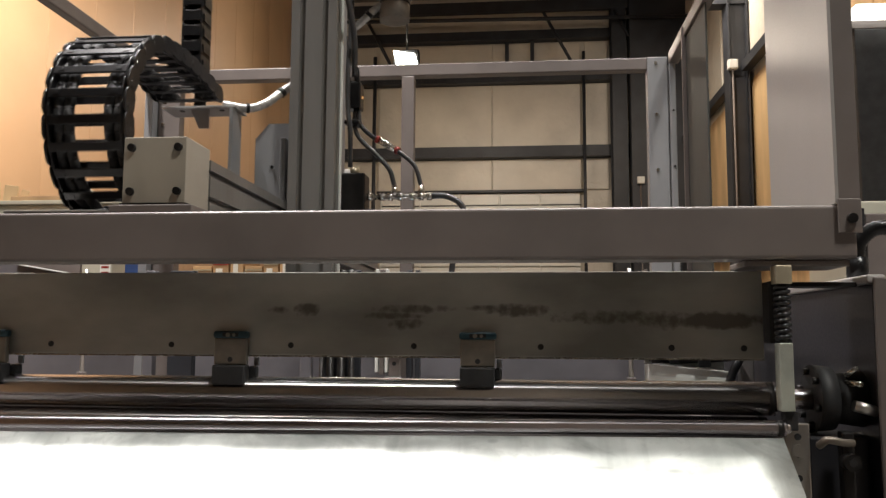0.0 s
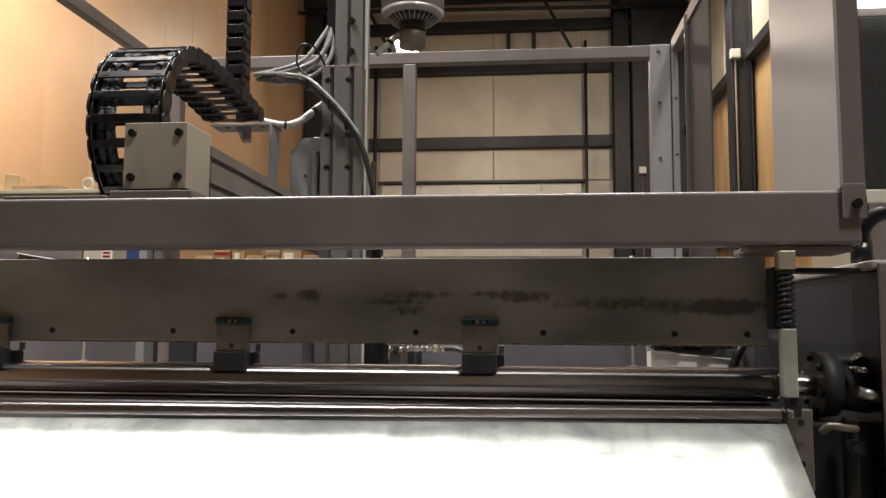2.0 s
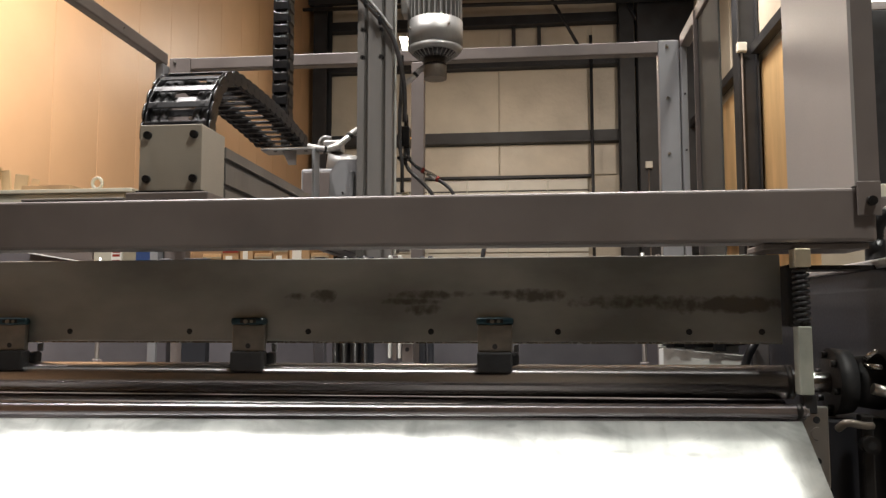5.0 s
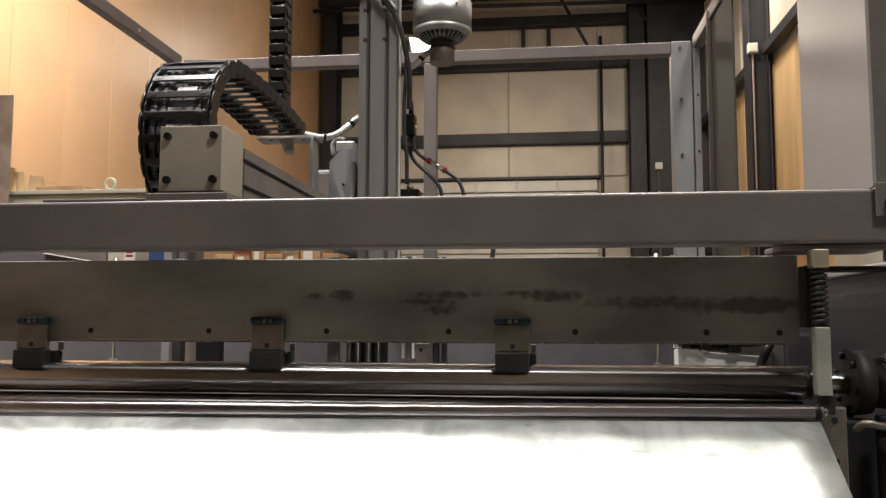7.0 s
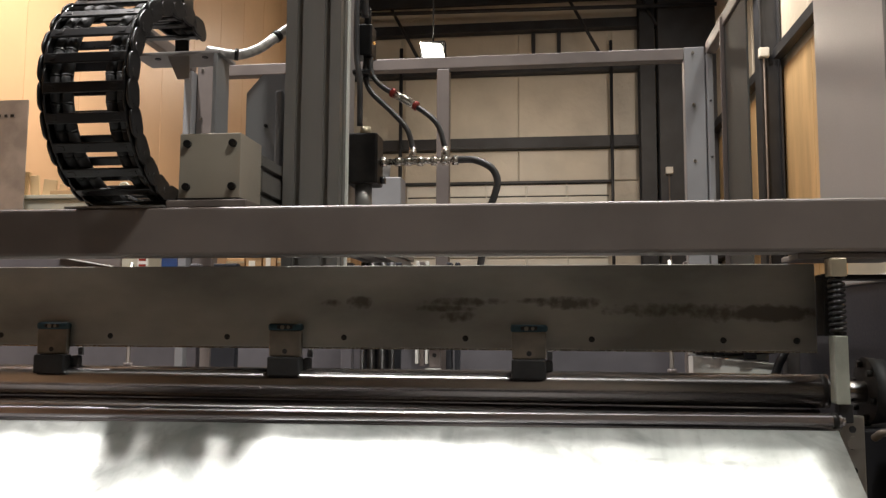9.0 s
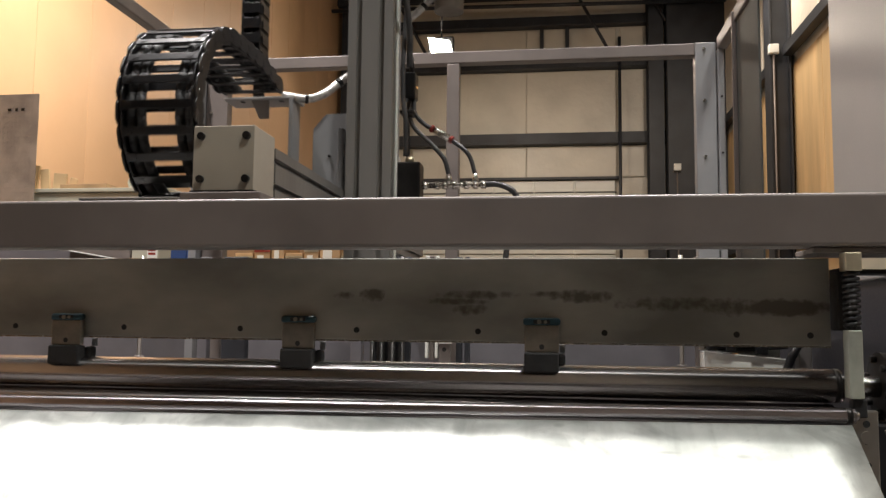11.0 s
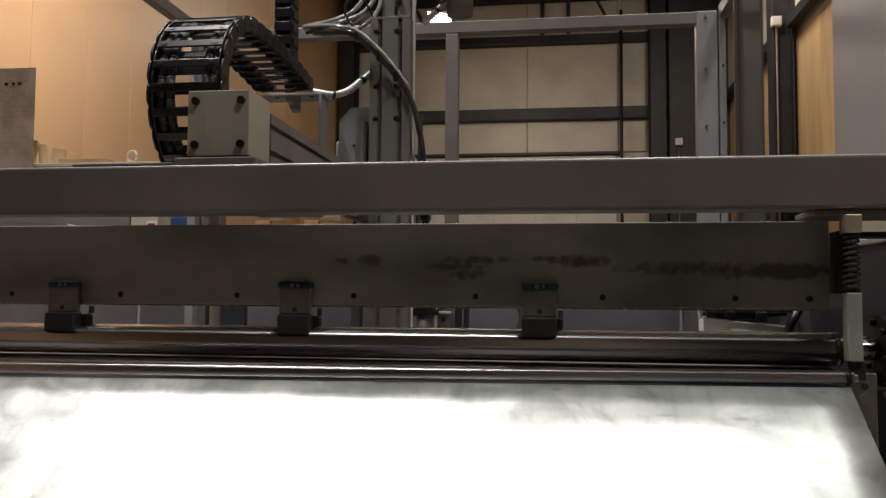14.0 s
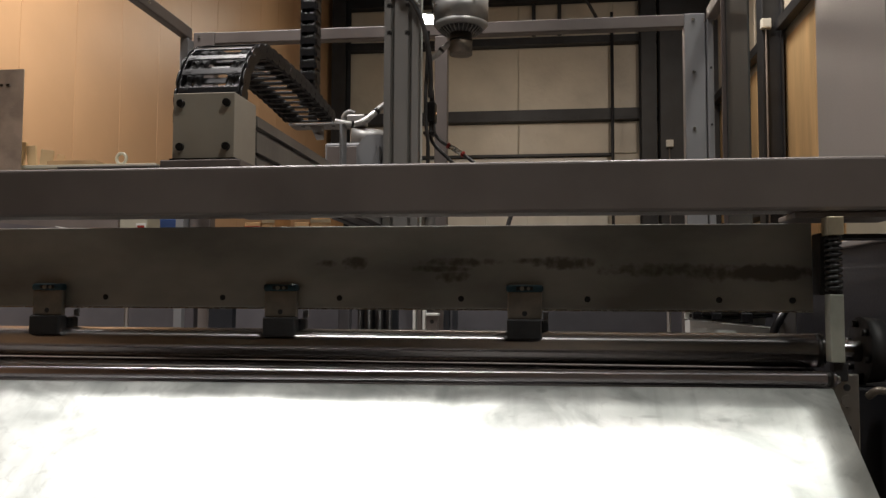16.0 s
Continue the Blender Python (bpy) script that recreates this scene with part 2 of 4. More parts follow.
def rusty_plate(spots):
    """Ground steel bar with dark stains: ragged patches round the given (x, z, half width, half height, strength)."""
    m = surface("stained_steel_bar", (0.42, 0.417, 0.385), 0.36, 0.6, 0.2, 6, 260, 0.0, (0.5, 1, 1))
    n, l = m.node_tree.nodes, m.node_tree.links
    b = n["Principled BSDF"]
    tc, sep = n.new("ShaderNodeTexCoord"), n.new("ShaderNodeSeparateXYZ")
    l.new(tc.outputs["Object"], sep.inputs[0])

    def calc(op, a, c=None):
        k = n.new("ShaderNodeMath")
        k.operation = op
        for i, s in enumerate((a, c)):
            if s is None:
                continue
            if isinstance(s, (int, float)):
                k.inputs[i].default_value = s
            else:
                l.new(s, k.inputs[i])
        return k.outputs[0]

    total = None
    for x, z, w, h, k in spots:
        dx = calc("MULTIPLY", calc("SUBTRACT", sep.outputs[0], x), 1 / w)
        dz = calc("MULTIPLY", calc("SUBTRACT", sep.outputs[2], z), 1 / h)
        d = calc("ADD", calc("MULTIPLY", dx, dx), calc("MULTIPLY", dz, dz))
        f = calc("MULTIPLY", calc("SUBTRACT", 1.0, d), k)
        total = f if total is None else calc("MAXIMUM", total, f)
    ns = n.new("ShaderNodeTexNoise")
    ns.inputs["Scale"].default_value, ns.inputs["Detail"].default_value = 70, 7
    l.new(tc.outputs["Object"], ns.inputs["Vector"])
    edge = calc("ADD", total, calc("MULTIPLY", calc("SUBTRACT", ns.outputs["Fac"], 0.55), 4.0))
    mask = n.new("ShaderNodeMapRange")
    mask.inputs["From Min"].default_value, mask.inputs["From Max"].default_value = -0.35, 0.9
    mask.inputs["To Max"].default_value = 0.8
    l.new(edge, mask.inputs["Value"])
    old = b.inputs["Base Color"].links[0].from_socket
    mix = n.new("ShaderNodeMix")
    mix.data_type = "RGBA"
    l.new(mask.outputs[0], mix.inputs["Factor"])
    l.new(old, mix.inputs["A"])
    mix.inputs["B"].default_value = (0.10, 0.085, 0.07, 1)
    l.new(mix.outputs["Result"], b.inputs["Base Color"])
    return m


def filmed_sheet():
    m = surface("bright_sheet_with_blue_film", (0.105, 0.17, 0.22), 0.30, 0.75, 0.05, 3, 200, 0.0)
    b = m.node_tree.nodes["Principled BSDF"]
    m.node_tree.links.remove(b.inputs["Roughness"].links[0])
    b.inputs["Roughness"].default_value = 0.32
    return m


GALV = galvanised()
FILM = filmed_sheet()


# ---- building blocks ----
def part(name, bm, material, parent=None, label=""):
    me = bpy.data.meshes.new(name)
    bmesh.ops.recalc_face_normals(bm, faces=bm.faces)
    bm.to_mesh(me)
    bm.free()
    me.materials.append(material)
    ob = new(name, me)
    ob.parent = parent
    if label:
        ob["label"] = label
    return ob


def thing(name, label, category, group="", at=(0, 0, 0)):
    ob = new(name)
    ob.location = at
    ob.empty_display_size = 0.05
    return tagged(ob, label, category, group)


def box(x0, x1, y0, y1, z0, z1, bevel=0.0, bm=None, seg=2):
    bm = bm or bmesh.new()
    m = Matrix.Translation(((x0 + x1) / 2, (y0 + y1) / 2, (z0 + z1) / 2)) @ Matrix.Diagonal((abs(x1 - x0), abs(y1 - y0), abs(z1 - z0), 1))
    vs = bmesh.ops.create_cube(bm, size=1, matrix=m)["verts"]
    if bevel:
        es = {e for v in vs for e in v.link_edges}
        bmesh.ops.bevel(bm, geom=list(es), offset=bevel, segments=seg, affect="EDGES", profile=0.5)
    return bm


def rod(p0, p1, r, r1=None, seg=20, bm=None):
    """A capped cylinder or cone from p0 to p1."""
    bm = bm or bmesh.new()
    a, b = Vector(p0), Vector(p1)
    m = Matrix.Translation((a + b) / 2) @ (b - a).to_track_quat("Z", "Y").to_matrix().to_4x4()
    bmesh.ops.create_cone(bm, cap_ends=True, segments=seg, radius1=r, radius2=r if r1 is None else r1, depth=(b - a).length, matrix=m)
    for f in bm.faces:
        if len(f.verts) == 4:
            f.smooth = True
    return bm


def smooth_line(pts, steps=6):
    p = [Vector(q) for q in pts]
    p = [2 * p[0] - p[1]] + p + [2 * p[-1] - p[-2]]
    out = []
    for i in range(1, len(p) - 2):
        for k in range(steps):
            t = k / steps
            a, b, c, d = p[i - 1 : i + 3]
            out.append(0.5 * (2 * b + (c - a) * t + (2 * a - 5 * b + 4 * c - d) * t * t + (3 * b - a - 3 * c + d) * t ** 3))
    out.append(p[-2])
    return out


def hose(pts, r, seg=10, steps=6, bm=None, ribs=0.0):
    """A round tube along a smooth line through the points; ribs: swelling of every other ring."""
    bm = bm or bmesh.new()
    line = smooth_line(pts, steps)
    rings, up = [], Vector((0.31, 0.2, 0.93))
    for i, q in enumerate(line):
        d = (line[min(i + 1, len(line) - 1)] - line[max(i - 1, 0)]).normalized()
        s = d.cross(up).normalized()
        u = s.cross(d)
        rr = r * (1 + (ribs if i % 2 else 0))
        rings.append([bm.verts.new(q + rr * (math.cos(a) * s + math.sin(a) * u)) for a in (2 * math.pi * k / seg for k in range(seg))])
    for a, b in zip(rings, rings[1:]):
        for k in range(seg):
            bm.faces.new((a[k], a[(k + 1) % seg], b[(k + 1) % seg], b[k])).smooth = True
    bm.faces.new(rings[0]), bm.faces.new(rings[-1])
    return bm


def prism(outline, axis, lo, hi, bevel=0.0):
    """An outline of (u, v) pushed along axis from lo to hi; u, v are the two other axes in order."""
    bm = bmesh.new()

    def at(u, v, w):
        return {"x": (w, u, v), "y": (u, w, v), "z": (u, v, w)}[axis]

    a = [bm.verts.new(at(u, v, lo)) for u, v in outline]
    b = [bm.verts.new(at(u, v, hi)) for u, v in outline]
    bm.faces.new(a), bm.faces.new(b)
    for i in range(len(a)):
        j = (i + 1) % len(a)
        bm.faces.new((a[i], a[j], b[j], b[i]))
    if bevel:
        bmesh.ops.bevel(bm, geom=bm.edges[:], offset=bevel, segments=2, affect="EDGES")
    return bm


def solid(name, bm, material, label, category, group="", kind=""):
    return tagged(part(name, bm, material), label, category, group, kind)


def screw(parent, at, r=0.0065, axis="y", name="screw", material=None):
    """A socket head screw whose head faces -y (or the other axis given)."""
    d = {"y": Vector((0, -1, 0)), "x": Vector((-1, 0, 0)), "z": Vector((0, 0, 1))}[axis]
    p = Vector(at)
    bm = rod(p, p + d * 0.006, r, r * 0.92, 16)
    rod(p + d * 0.006, p + d * 0.0064, r * 0.5, r * 0.5, 6, bm)
    return part(name, bm, material or BLACKOX, parent)


# ---- the hall ----
XL, XR, YF, YB, ZT = -4.1, 2.86, -9.0, 13.6, 7.5


def hall():
    tagged(part("floor", box(XL - 0.2, XR + 0.2, YF - 0.2, YB + 0.2, -0.2, 0), CONC), "grey sealed concrete workshop floor", "floor", kind="structure")
    tagged(part("ceiling", box(XL - 0.2, XR + 0.2, YF - 0.2, YB + 0.2, ZT, ZT + 0.2), ROOF), "off-white faced roof insulation of the hall", "ceiling", kind="structure")
    tagged(part("wall_front", box(XL - 0.2, XR + 0.2, YF - 0.2, YF, 0, ZT), VINYL), "plain off-white workshop wall", "wall", kind="structure")
    left = tagged(part("wall_left", box(XL - 0.2, XL - 0.006, YF, YB, 0, ZT), TAN), "cream painted panel wall with upright joints", "wall", kind="structure")
    y = YF + 0.05
    sheet = None
    while y < YB - 0.1:
        if sheet is None:
            sheet = part("panel", box(0, 0.006, 0, 0.735, 0, ZT - 0.02, 0.002), TAN, left)
            piece = sheet
        else:
            piece = new("panel", sheet.data)
            piece.parent = left
        piece.location = (XL - 0.006, y, 0)
        y += 0.74
    back = tagged(part("wall_back", box(XL, XR, YB, YB + 0.2, 0, ZT), VINYL), "off-white vinyl faced insulation wall of the steel hall", "wall", kind="structure")
    # vinyl strips between the girts
    for x0, x1 in ((-4.0, -2.82), (-2.75, -0.602), (-0.598, 1.05), (1.12, 1.55)):
        for z0, z1 in ((3.76, 4.34), (4.58, 5.76), (5.92, 6.56)):
            part("insulation_panel", box(x0, x1, YB - 0.05, YB - 0.001, z0, z1, 0.02), VINYL, back)
    right = tagged(part("wall_right", box(XR, XR + 0.2, YF, YB, 0, ZT), VINYL), "off-white insulated wall with plywood lining below", "wall", kind="structure")
    y = 3.0
    while y < YB - 0.3:
        part("plywood_sheet", box(XR - 0.014, XR - 0.001, y, min(y + 1.21, YB - 0.1), 0.1, 4.32, 0.002), PLY, right)
        part("insulation_panel", box(XR - 0.04, XR - 0.001, y, min(y + 1.19, YB - 0.1), 4.6, 7.2, 0.02), VINYL, right)
        y += 1.225


def girt(name, x0, x1, y0, y1, z0, z1, label):
    """A cold formed Z or C girt: web with two lips."""
    bm = box(x0, x1, y0, y1, z0, z1, 0.006)
    return tagged(part(name, bm, PRIMER), label, "girt", kind="structure")


def frame_steel():
    for z0, z1 in ((4.35, 4.56), (5.77, 5.91), (6.58, 6.76)):
        girt("wall_girt", XL, XR, YB - 0.22, YB - 0.02, z0, z1, "slate primed steel wall girt across the hall end")
        girt("wall_girt_lip", XL, XR, YB - 0.24, YB - 0.221, z0, z0 + 0.045, "slate primed steel lip of a wall girt")
    for y0, y1 in ((3.0, 8.87), (9.15, 12.74)):
        girt("wall_girt", XR - 0.16, XR - 0.045, y0, y1, 4.40, 4.53, "slate primed steel wall girt on the plywood lined wall")
        girt("wall_girt", XR - 0.2, XR - 0.02, y0, y1, 2.2, 2.32, "slate primed steel girt low on the plywood wall")
    # roof purlins and two truss chords
    for y, z in ((13.0, 6.95), (11.6, 7.1), (9.5, 7.25), (7.0, 7.25), (4.5, 7.25), (2.0, 7.25), (-0.5, 7.25)):
        girt("roof_purlin", XL, XR, y - 0.06, y + 0.06, z, z + 0.2, "slate primed steel roof purlin")
    for x in (-2.9, 0.35, 1.6):
        solid("truss_brace", rod((x, 12.9, 6.9), (x + 0.5, 12.9, 5.95), 0.03, seg=8), PRIMER, "thin slate primed steel truss brace", "brace", "roof braces")
    for x in (-0.35, 0.12):
        solid("wall_strut", box(x, x + 0.07, YB - 0.2, YB - 0.12, 5.95, 6.55, 0.004), PRIMER, "short slate primed upright strut on the end wall", "strut", "wall struts")
    solid("sprinkler_pipe", rod((XL, 12.6, 6.72), (XR, 12.6, 6.62), 0.035, seg=10), PRIMER, "dark painted pipe under the roof steel", "pipe")

    def column(x, y, w, d, ztop, name="steel_column"):
        bm = box(x - w / 2, x + w / 2, y - d / 2, y - d / 2 + 0.02, 0, ztop)
        box(x - w / 2, x + w / 2, y + d / 2 - 0.02, y + d / 2, 0, ztop, bm=bm)
        box(x - 0.01, x + 0.01, y - d / 2 + 0.02, y + d / 2 - 0.02, 0, ztop, bm=bm)
        return solid(name, bm, PRIMER, "slate primed steel I-section hall column", "column", "hall columns")

    column(1.69, YB - 0.45, 0.26, 0.4, ZT)
    column(XL + 0.22, YB - 0.4, 0.26, 0.4, ZT)
    bm = box(XR - 0.31, XR - 0.29, 8.88, 9.14, 0, ZT)
    box(XR - 0.08, XR - 0.06, 8.88, 9.14, 0, ZT, bm=bm)
    box(XR - 0.29, XR - 0.08, 8.95, 8.97, 0, ZT, bm=bm)
    solid("steel_column", bm, PRIMER, "slate primed steel I-section hall column on the plywood wall", "column", "hall columns")
    # box widened past a column's size so that the corner reads dark
    solid("steel_column", box(1.85, XR - 0.03, 12.75, 13.1, 0, ZT, 0.01), PRIMER, "slate primed boxed corner column, widened to darken the hall corner", "column", "hall columns")
    bm = prism([(XR - 0.05, 5.3), (XR - 0.5, 5.3), (0.9, 6.95), (0.9, 7.4), (XR - 0.05, 7.4)], "y", 8.9, 9.12)
    solid("rafter_haunch", bm, PRIMER, "slate primed tapered steel rafter haunch", "rafter")
    solid("rafter", box(XL, 0.9, 8.92, 9.10, 6.98, 7.42, 0.01), PRIMER, "slate primed steel rafter under the roof", "rafter")
    # junction box with its conduit
    jb = thing("junction_box", "white square electrical junction box on a steel column", "junction box")
    part("box_body", box(XR - 0.335, XR - 0.215, 8.80, 8.879, 4.42, 4.54, 0.008), DOOR, jb)
    part("cover", box(XR - 0.325, XR - 0.225, 8.792, 8.80, 4.43, 4.53, 0.003), DOOR, jb)
    part("conduit", rod((XR - 0.275, 8.84, 0), (XR - 0.275, 8.84, 4.42), 0.012, seg=8), PAINT, jb)
    jb2 = thing("junction_box", "small white junction box low on the corner column", "junction box")
    part("box_body", box(1.93, 2.05, 12.66, 12.749, 3.70, 3.82, 0.008), DOOR, jb2)
    part("conduit", rod((1.99, 12.72, 0), (1.99, 12.72, 3.70), 0.012, seg=8), PAINT, jb2)
    for x, g in ((1.09, 0.03), (-2.79, 0.035)):
        solid("conduit_pipe", rod((x, YB - 0.27, 0.0), (x, YB - 0.27, 6.3), g, seg=10), PRIMER, "thin upright steel pipe on the end wall", "pipe", "wall pipes")


def sectional_door():
    d = thing("overhead_door", "white sectional overhead door with a row of panels", "garage door")
    w = 0.74
    x = -2.68
    k = 0
    while x < 1.0:
        for z0, z1 in ((3.49, 3.70), (2.92, 3.47), (2.35, 2.90), (1.78, 2.33), (1.2, 1.76), (0.62, 1.18), (0.03, 0.6)):
            part("door_panel", box(x + 0.012, min(x + w, 1.03) - 0.012, YB - 0.07, YB - 0.03, z0, z1, 0.012), DOOR, d)
        part("stile", box(x - 0.012, x + 0.012, YB - 0.09, YB - 0.03, 0.02, 3.72, 0.003), DOOR, d)
        x += w
    part("header_track", box(-2.75, 1.08, YB - 0.16, YB - 0.02, 3.71, 3.755, 0.004), PRIMER, d, "dark steel head track")
    part("bottom_rail", box(-2.7, 1.03, YB - 0.07, YB - 0.03, 3.472, 3.488), PRIMER, d)


def flood_lamp():
    f = thing("flood_lamp", "lit flood lamp with a glaring square lens", "lamp")
    bm = prism([(-2.06, 5.57), (-1.72, 5.51), (-1.66, 5.29), (-1.98, 5.25)], "y", 10.98, 11.0)
    part("lens", bm, LAMP, f, "glaring warm white lens")
    part("housing", box(-2.06, -1.66, 11.02, 11.2, 5.32, 5.6, 0.02), PRIMER, f)
    part("stem", rod((-1.86, 11.1, 5.6), (-1.86, 11.1, ZT), 0.015, seg=8), PRIMER, f)


hall(), frame_steel(), sectional_door(), flood_lamp()
lamp_glow = area("flood_light", (-1.86, 10.9, 5.4), (-0.6, 5.0, 0.5), 0.35, 40, WARM)


# ---- left side of the hall ----
def storage():
    c = thing("control_cabinet", "long cream steel cabinet with lifting eyes on top", "cabinet")
    part("body", box(-3.9, -2.2, 2.8, 2.95, 0, 1.80, 0.006), CREAMCAB, c)
    part("top_cap", box(-3.92, -2.15, 2.78, 2.97, 1.80, 1.822, 0.004), CREAMCAB, c)
    for x in (-3.05, -2.40):
        bm = bmesh.new()
        hose([(x + 0.028 * math.cos(a), 2.875, 1.865 + 0.03 * math.sin(a)) for a in (math.pi * 2 * k / 12 for k in range(13))], 0.009, 8, 2, bm)
        rod((x, 2.875, 1.822), (x, 2.875, 1.84), 0.014, seg=10, bm=bm)
        part("lifting_eye", bm, CREAMCAB, c)
    sticker = part("sticker", box(-2.262, -2.206, 2.7965, 2.7995, 1.40, 1.50), DOOR, c, "white sticker with red print")
    for z in (1.425, 1.455, 1.475):
        part("print_bar", box(-2.255, -2.214, 2.7955, 2.796, z, z + 0.012), RED, sticker)
    for i, (x, w, a) in enumerate(((-3.02, 0.06, 8), (-2.93, 0.05, -6), (-2.85, 0.07, 4), (-2.78, 0.04, 14))):
        bm = box(-w / 2, w / 2, -0.01, 0.01, 0, 0.15 - 0.025 * i, 0.002)
        o = solid("wood_offcut", bm, WOOD, "pale softwood offcut standing on the cream cabinet", "offcut", "offcuts on the cabinet")
        o.matrix_world = pose(x, 2.88, 1.823, 0, a, 10 * i)
    o = solid("cardboard_sheet", box(-2.80, -2.52, 2.81, 2.94, 1.823, 1.85, 0.003), CARD, "flat brown cardboard lying on the cream cabinet", "cardboard")
    t = thing("tread_plate_guard", "upright aluminium tread plate sheet with worn marks", "metal sheet")
    part("plate", box(-4.05, -2.88, 2.70, 2.706, 0.0, 2.335), TREAD, t)
    bm = bmesh.new()
    for i in range(40):
        for j in range(26):
            x, z = -3.83 + 0.023 * i * 1.02, 1.62 + 0.028 * j
            s = 1 if (i + j) % 2 else -1
            d = Vector((0.008 * s, 0, 0.008))
            p = Vector((x, 2.699, z))
            w = Vector((-0.0022 * s, 0, 0.0022))
            q = [bm.verts.new(p - d), bm.verts.new(p + w + Vector((0, -0.0012, 0))), bm.verts.new(p + d), bm.verts.new(p - w + Vector((0, -0.0012, 0)))]
            bm.faces.new(q)
    tagged(part("tread_pattern", bm, TREAD, t), kind="stuff")
    for x, w in ((-3.06, 0.03), (-3.015, 0.022), (-2.98, 0.028), (-3.18, 0.025), (-3.22, 0.03)):
        part("marker_stroke", box(x, x + w * 0.7, 2.695, 2.6965, 2.24, 2.255), BLACKOX, t, "black marker stroke")
    # shelving behind, seen through the gap under the beam
    for x0, x1, m, lab in ((-3.1, -2.74, CREAMCAB, "cream steel cabinet"), (-2.76, -2.6, BLUE, "blue painted steel locker")):
        s = thing("tall_cabinet", lab + " at the far side of the machine", "cabinet")
        part("body", box(x0, x1, 4.0, 4.5, 0, 1.66, 0.01), m, s)
        part("door", box(x0 + 0.01, x1 - 0.01, 3.985, 4.0, 0.1, 1.64, 0.004), m, s)
        part("handle", box(x1 - 0.05, x1 - 0.035, 3.965, 3.985, 1.0, 1.15, 0.003), NICKEL, s)
    rack = thing("pallet_rack", "grey steel rack shelf holding cardboard boxes", "rack")
    part("shelf", box(-2.35, -1.3, 4.0, 4.6, 1.36, 1.40, 0.004), PAINT, rack)
    for x in (-2.33, -1.34):
        for y in (4.02, 4.56):
            part("upright", box(x, x + 0.04, y, y + 0.04, 0, 1.36, 0.003), PAINT, rack)
    x = -2.28
    for i, w in enumerate((0.13, 0.11, 0.09, 0.12, 0.1, 0.14, 0.12)):
        b = thing("carton", "small brown cardboard carton with a white label", "carton", "cartons on the rack")
        h = 0.17 + 0.05 * (i % 3)
        part("body", box(x, x + w, 4.05, 4.4, 1.401, 1.401 + h, 0.003), CARD, b)
        part("label", box(x + 0.02, x + w * 0.6, 4.047, 4.0505, 1.44, 1.40 + h * 0.7), DOOR, b, "white paper label")
        part("tape", box(x - 0.001, x + w + 0.001, 4.046, 4.05, 1.401 + h * 0.8, 1.401 + h * 0.88), RED if i == 1 else BRASSY, b)
        x += w + 0.012


def right_cabinet():
    c = thing("equipment_cabinet", "black equipment cabinet standing beyond the machine post", "cabinet")
    part("body", box(1.50, 2.5, 2.5, 3.2, 0, 2.53, 0.006), RUBBER, c)
    part("plinth", box(1.48, 2.52, 2.48, 2.5, 0, 0.1, 0.004), DARKPAINT, c)
    l = thing("linear_lamp", "lit linear lamp with a white diffuser over the cabinet", "lamp")
    part("diffuser", box(1.48, 2.3, 2.42, 2.5, 2.565, 2.62, 0.01), glow("lit_diffuser", (1, 0.97, 0.9), 3.5), l)
    part("bracket", box(1.48, 2.3, 2.5, 2.56, 2.53, 2.6, 0.004), PAINT, l)
    g = thing("grey_cabinet", "pale grey control cabinet with a door frame", "cabinet")
    part("body", box(1.22, 1.9, 1.90, 2.4, 0, 1.63, 0.006), CREAMCAB, g)
    part("door", box(1.26, 1.86, 1.885, 1.9, 0.2, 1.58, 0.006), PAINT, g)
    part("door_seal", box(1.245, 1.255, 1.88, 1.9, 0.2, 1.6, 0.002), DARKPAINT, g)
    part("handle", box(1.30, 1.32, 1.86, 1.885, 0.95, 1.1, 0.004), BLACK, g)


def side_cover():
    c = thing("sheet_cover", "grey sheet steel cover with a sloping edge coloured to look lit", "machine cover")
    part("cover_plate", prism([(-2.75, 0.0), (-1.955, 0.0), (-1.955, 1.365), (-2.198, 1.405), (-2.75, 1.45)], "y", 2.0, 2.02), GREYDARK, c)
    part("rear_plate", box(-2.75, -1.95, 2.06, 2.08, 0.0, 1.46, 0.003), PAINT, c)
    # the lit edge of the sheet is put in as a white strip
    part("sloping_edge", prism([(-1.955, 1.3655), (-2.198, 1.4055), (-2.198, 1.410), (-1.955, 1.370)], "y", 1.985, 2.02), DOOR, c, "white edge strip coloured to look lit")


storage(), right_cabinet(), side_cover()


